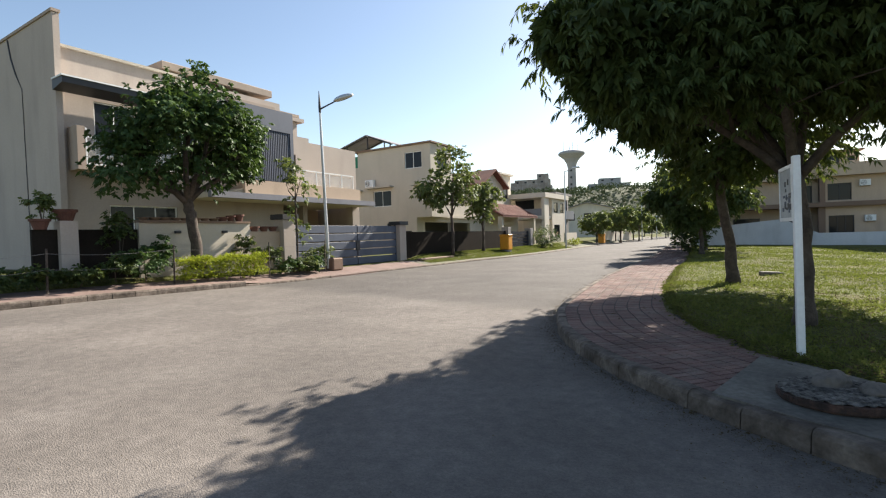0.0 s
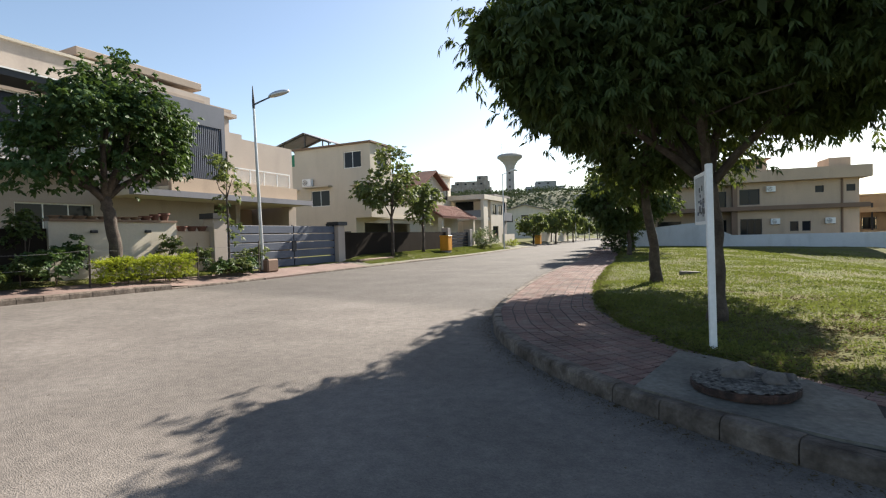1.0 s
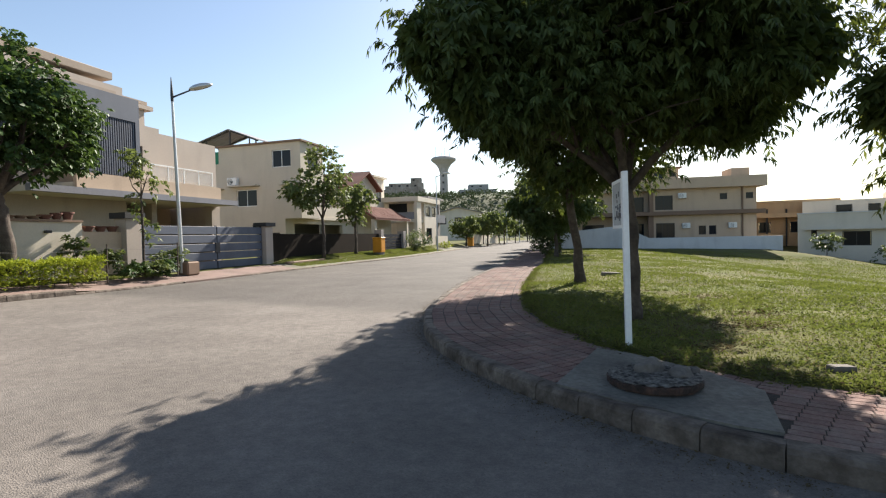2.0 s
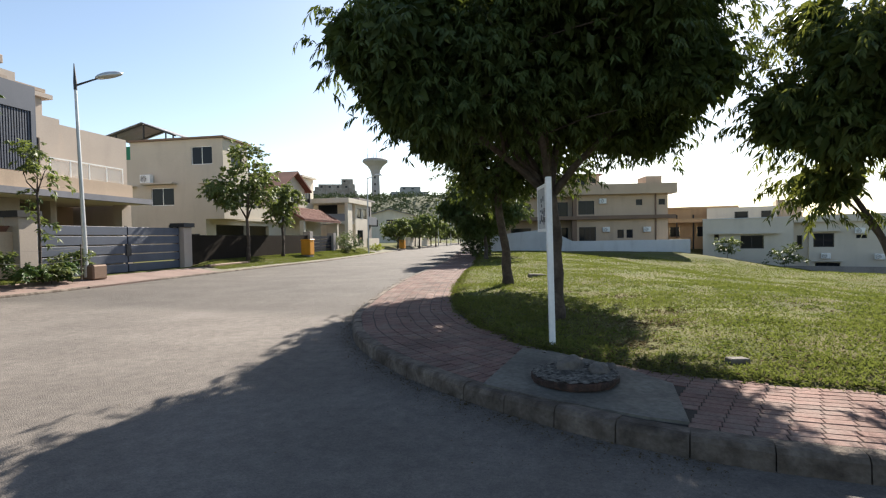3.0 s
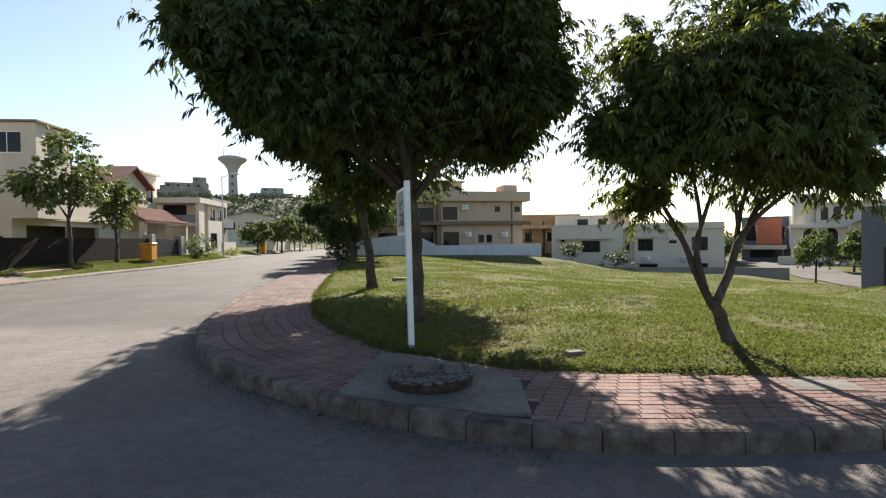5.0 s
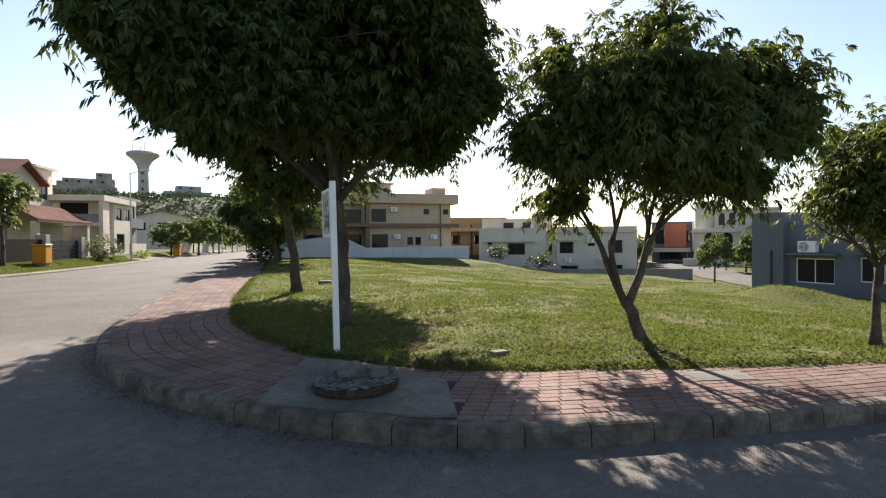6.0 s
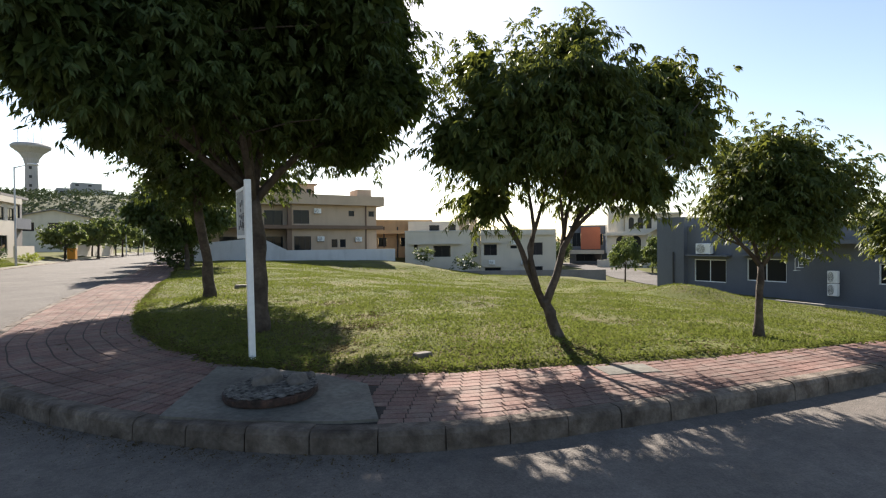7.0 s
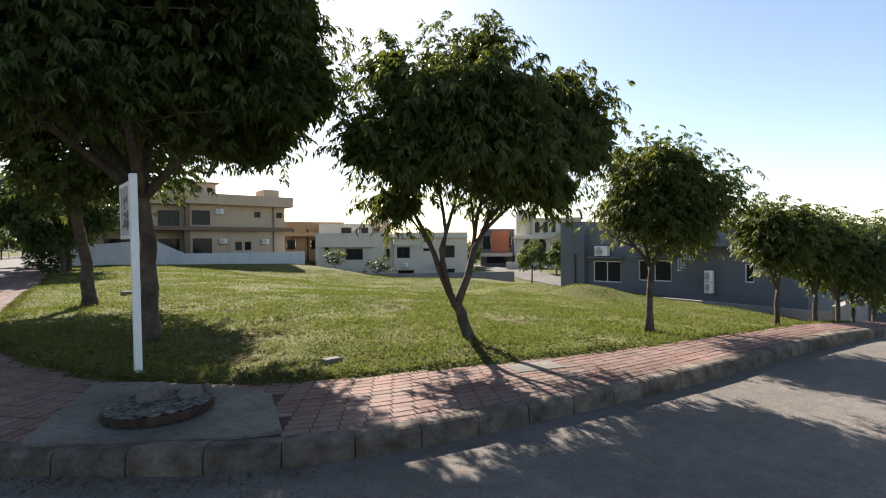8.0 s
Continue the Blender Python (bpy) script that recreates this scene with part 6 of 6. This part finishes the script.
shrub((26.3, 38.6, -1.5), 1.2, 2.0, 150, (0.2, 0.05), LEAF, "dark bush before the white house", 121)
shrub((2.0, 33.0, 0.0), 1.1, 1.8, 300, (0.16, 0.05), LEAF, "dense dark bush beside the pavement", 122)

LOWER = smooth_line([(70, 74), (52, 44), (43.3, 29.8), (35, 14), (30, 2)], 0.5)
lower = strip("lower_street", LOWER, left_normals(LOWER), -3.2, 3.2, lambda X, Y, k: np.minimum(ground_height(X, Y), -1.9) + 0.06, ASPHALT, 6)
tagged(lower, "pale asphalt street below the lawn", "road", kind="structure")


# ---- grass and litter ----
BARE = [(3.1, 11.7, 0.5), (3.9, 10.9, 0.45), (3.2, 7.2, 0.45), (3.1, 7.3, 0.4), (3.9, 8.4, 0.35), (2.4, 6.1, 0.3), (6.4, 3.8, 0.6), (4.7, 4.4, 0.35), (6.0, 16.2, 0.9), (-0.7, 14.6, 0.6), (6.7, 9.0, 0.7), (7.8, 6.2, 0.8)]


def bareness(x, y):
    """How worn the lawn is: 1 in the middle of a bare spot, 0 away from them."""
    out = np.zeros(np.shape(x))
    for bx, by, br in BARE:
        out = np.maximum(out, np.exp(-((x - bx) ** 2 + (y - by) ** 2) / br**2))
    return out


def lawn_grass():
    rg = np.random.default_rng(15)
    n = 440000
    r = 3.0 + 40 * rg.random(n) ** 1.5
    a = rg.uniform(radians(-12), radians(100), n)
    x, y = 0.4 + r * np.cos(a), 0.2 + r * np.sin(a)
    dr, ir = inside(RIGHT, RN, x, y)
    patch = np.array([noise.noise(Vector((px * 0.55, py * 0.55, 0))) + 0.5 * noise.noise(Vector((px * 1.7, py * 1.7, 3))) for px, py in zip(x, y)])
    ok = (dr > RW[ir] + 0.02 + 0.06 * np.sin(x * 7) * np.sin(y * 5)) & (rg.random(n) < np.clip(0.88 + 0.6 * patch - 0.95 * bareness(x, y), 0.05, 1)) & (x < 24.5)
    x, y, r, patch = x[ok], y[ok], r[ok], patch[ok]
    z = ground_height(x, y) - 0.004
    n = len(x)
    base = np.stack([x, y, z], 1)
    d = unit(rg.normal(0, 0.55, (n, 3)) * np.array([1, 1, 0.25]) + np.array([0, 0, 0.8]))
    side = unit(np.cross(d, rg.normal(0, 1, (n, 3))))
    grow = (1 + 0.8 * np.clip(patch, -0.3, 0.7))[:, None]
    L = rg.uniform(0.026, 0.074, (n, 1)) * grow * (1 + 0.02 * r[:, None])
    W = rg.uniform(0.0035, 0.0065, (n, 1)) * (1 + 0.065 * r[:, None])
    ob = leaf_mesh("lawn_grass", BLADE, None, base, d, side, L, W, 0.1, 0.25)
    tagged(ob, "short uneven green grass with yellow blades", "grass", kind="stuff")


def scatter_leaves(name, label, x, y, z, size, mat, seed):
    rg = np.random.default_rng(seed)
    n = len(x)
    d = unit(rg.normal(0, 1, (n, 3)) * np.array([1, 1, 0.2]))
    side = unit(np.cross(d, np.array([0, 0, 1.0]) + rg.normal(0, 0.3, (n, 3))))
    tagged(leaf_mesh(name, mat, None, np.stack([x, y, z], 1), d, side, size * rg.uniform(0.5, 1.3, (n, 1)), size * 0.22 * np.ones((n, 1)), 0.5, -0.1), label, "leaves", kind="stuff")


def lawn_weeds():
    """Low clumps of broader leaves that break up the short grass."""
    rg = np.random.default_rng(16)
    n = 60000
    x, y = rg.uniform(0.2, 12, n), rg.uniform(3.2, 14, n)
    dr, ir = inside(RIGHT, RN, x, y)
    clump = np.array([noise.noise(Vector((px * 2.3, py * 2.3, 9))) + 0.6 * noise.noise(Vector((px * 6, py * 6, 4))) for px, py in zip(x, y)])
    ok = (dr > RW[ir] + 0.03) & (clump > 0.22)
    x, y = x[ok], y[ok]
    n = len(x)
    d = unit(rg.normal(0, 0.8, (n, 3)) * np.array([1, 1, 0.2]) + np.array([0, 0, 0.55]))
    side = unit(np.cross(d, rg.normal(0, 1, (n, 3))))
    ob = leaf_mesh("lawn_weeds", WEED, None, np.stack([x, y, ground_height(x, y)], 1), d, side, rg.uniform(0.035, 0.095, (n, 1)), rg.uniform(0.007, 0.014, (n, 1)), 0.3, 0.3)
    tagged(ob, "low dark green weeds in clumps in the lawn", "weeds", kind="stuff")


lawn_grass()
lawn_weeds()
rg = np.random.default_rng(21)
n = 1800
cx = np.array([1.9, 2.3, 3.2, 1.2, 3.9, 2.9])[rg.integers(0, 6, n)]
cy = np.array([8.2, 6.6, 5.4, 9.5, 4.9, 9.5])[rg.integers(0, 6, n)]
x, y = cx + rg.normal(0, 0.9, n), cy + rg.normal(0, 0.9, n)
for bx, by, br in BARE:
    x, y = np.append(x, bx + rg.normal(0, br * 0.6, 170)), np.append(y, by + rg.normal(0, br * 0.6, 170))
dr, ir = inside(RIGHT, RN, x, y)
ok = dr > RW[ir] - 0.12
x, y = x[ok], y[ok]
scatter_leaves("leaf_litter", "dry brown leaves fallen in the grass", x, y, ground_height(x, y) + 0.02, 0.055, DRYLEAF, 22)
# grit and leaves along the gutter
k = rg.integers(1000, len(RIGHT) - 700, 1500)
off = -np.abs(rg.normal(0, 0.12, 1500)) - 0.01
x, y = RIGHT[k, 0] + RN[k, 0] * off, RIGHT[k, 1] + RN[k, 1] * off
scatter_leaves("gutter_litter", "dry leaves and grit lying along the kerb", x, y, 0.008 + 0 * x, 0.035, DRYLEAF, 23)

lay_pavers()


# ---- wear and litter on the paving ----
def edge_tufts():
    """Grass creeping over the pavement's inner edge and into joints."""
    rg = np.random.default_rng(33)
    k = rg.integers(700, len(RIGHT) - 600, 22000)
    creep = np.array([noise.noise(Vector((a * 0.021, 0, 0))) + 0.5 * noise.noise(Vector((a * 0.11, 4, 0))) for a in k])
    off = RW[k] - 0.17 * np.maximum(creep, -0.15) + rg.normal(0.0, 0.065, 22000)
    x, y = RIGHT[k, 0] + RN[k, 0] * off, RIGHT[k, 1] + RN[k, 1] * off
    ok = (y < 40) & (x < 20)
    x, y = x[ok], y[ok]
    n = len(x)
    z = np.maximum(ground_height(x, y), 0.165 + drop(x) * (x > 9.5)) - 0.005
    d = unit(rg.normal(0, 0.8, (n, 3)) * np.array([1, 1, 0.2]) + np.array([0, 0, 0.5]))
    side = unit(np.cross(d, rg.normal(0, 1, (n, 3))))
    ob = leaf_mesh("edge_grass", BLADE, None, np.stack([x, y, z], 1), d, side, rg.uniform(0.03, 0.09, (n, 1)), rg.uniform(0.003, 0.006, (n, 1)), 0.1, 0.4)
    tagged(ob, "grass creeping over the edge of the pavement", "grass", kind="stuff")


def verge_grass():
    rg = np.random.default_rng(34)
    n = 80000
    s, v = rg.uniform(-16, 30, n), rg.uniform(-2.3, 0.25, n)
    x, y = S0.x + s * UX - v * UY, S0.y + s * UY + v * UX
    dl, il = inside(LEFT, LN, x, y)
    ok = (dl > np.where(s > 4.2, 0.5, 1.6)) & ~((s > -4.2) & (s < 3.8))
    x, y, dl = x[ok], y[ok], dl[ok]
    z = np.maximum(ground_height(x, y), np.where(dl < 1.55, west_top(x, y, np.clip((dl - 0.15) / 1.4, 0, 1)), -9)) - 0.01
    n = len(x)
    d = unit(rg.normal(0, 0.6, (n, 3)) * np.array([1, 1, 0.2]) + np.array([0, 0, 0.8]))
    side = unit(np.cross(d, rg.normal(0, 1, (n, 3))))
    ob = leaf_mesh("verge_grass", BLADE, None, np.stack([x, y, z], 1), d, side, rg.uniform(0.05, 0.13, (n, 1)), rg.uniform(0.008, 0.014, (n, 1)), 0.1, 0.3)
    tagged(ob, "rough grass on the planted verge", "grass", kind="stuff")


edge_tufts()
verge_grass()
rg = np.random.default_rng(35)
n = 160
k = rg.integers(900, len(RIGHT) - 700, n)
off = rg.uniform(0.2, 1.0, n) * RW[k]
x, y = RIGHT[k, 0] + RN[k, 0] * off, RIGHT[k, 1] + RN[k, 1] * off
scatter_leaves("pavement_leaves", "a few dry leaves lying on the pavers", x, y, 0.175 + drop(x) * (x > 9.5), 0.06, DRYLEAF, 36)
n = 1100
x, y = rg.uniform(-10, 9, n), rg.uniform(-1.0, 14, n)
dr, ir = inside(RIGHT, RN, x, y)
x, y = x[dr < -0.1], y[dr < -0.1]
scatter_leaves("road_grit", "loose chips and leaves lying on the asphalt", x, y, 0.006 + west_rise(x, y), 0.022, DRYLEAF, 37)

# dry litter along the lawn's edge
n = 2600
k = rg.integers(900, len(RIGHT) - 700, n)
off = RW[k] + rg.normal(0.06, 0.09, n)
x, y = RIGHT[k, 0] + RN[k, 0] * off, RIGHT[k, 1] + RN[k, 1] * off
x, y = x + rg.uniform(-0.06, 0.06, n), y + rg.uniform(-0.06, 0.06, n)
scatter_leaves("edge_litter", "dry brown leaves along the edge of the lawn", x, y, np.maximum(ground_height(x, y), 0.168 + drop(x) * (x > 9.5)) + 0.012, 0.045, DRYLEAF, 38)

# fine brown grit washed along the foot of the kerb
n = 15000
k = rg.integers(900, len(RIGHT) - 700, n)
off = -rg.exponential(0.17, n) - 0.005
x, y = RIGHT[k, 0] + RN[k, 0] * off, RIGHT[k, 1] + RN[k, 1] * off
x, y = x + rg.uniform(-0.06, 0.06, n), y + rg.uniform(-0.06, 0.06, n)
dr, ir = inside(RIGHT, RN, x, y)
x, y = x[dr < -0.01], y[dr < -0.01]
scatter_leaves("gutter_grit", "brown grit and leaf crumbs along the kerb", x, y, 0.006 + drop(x) * (x > 9.5), 0.018, DRYLEAF, 39)
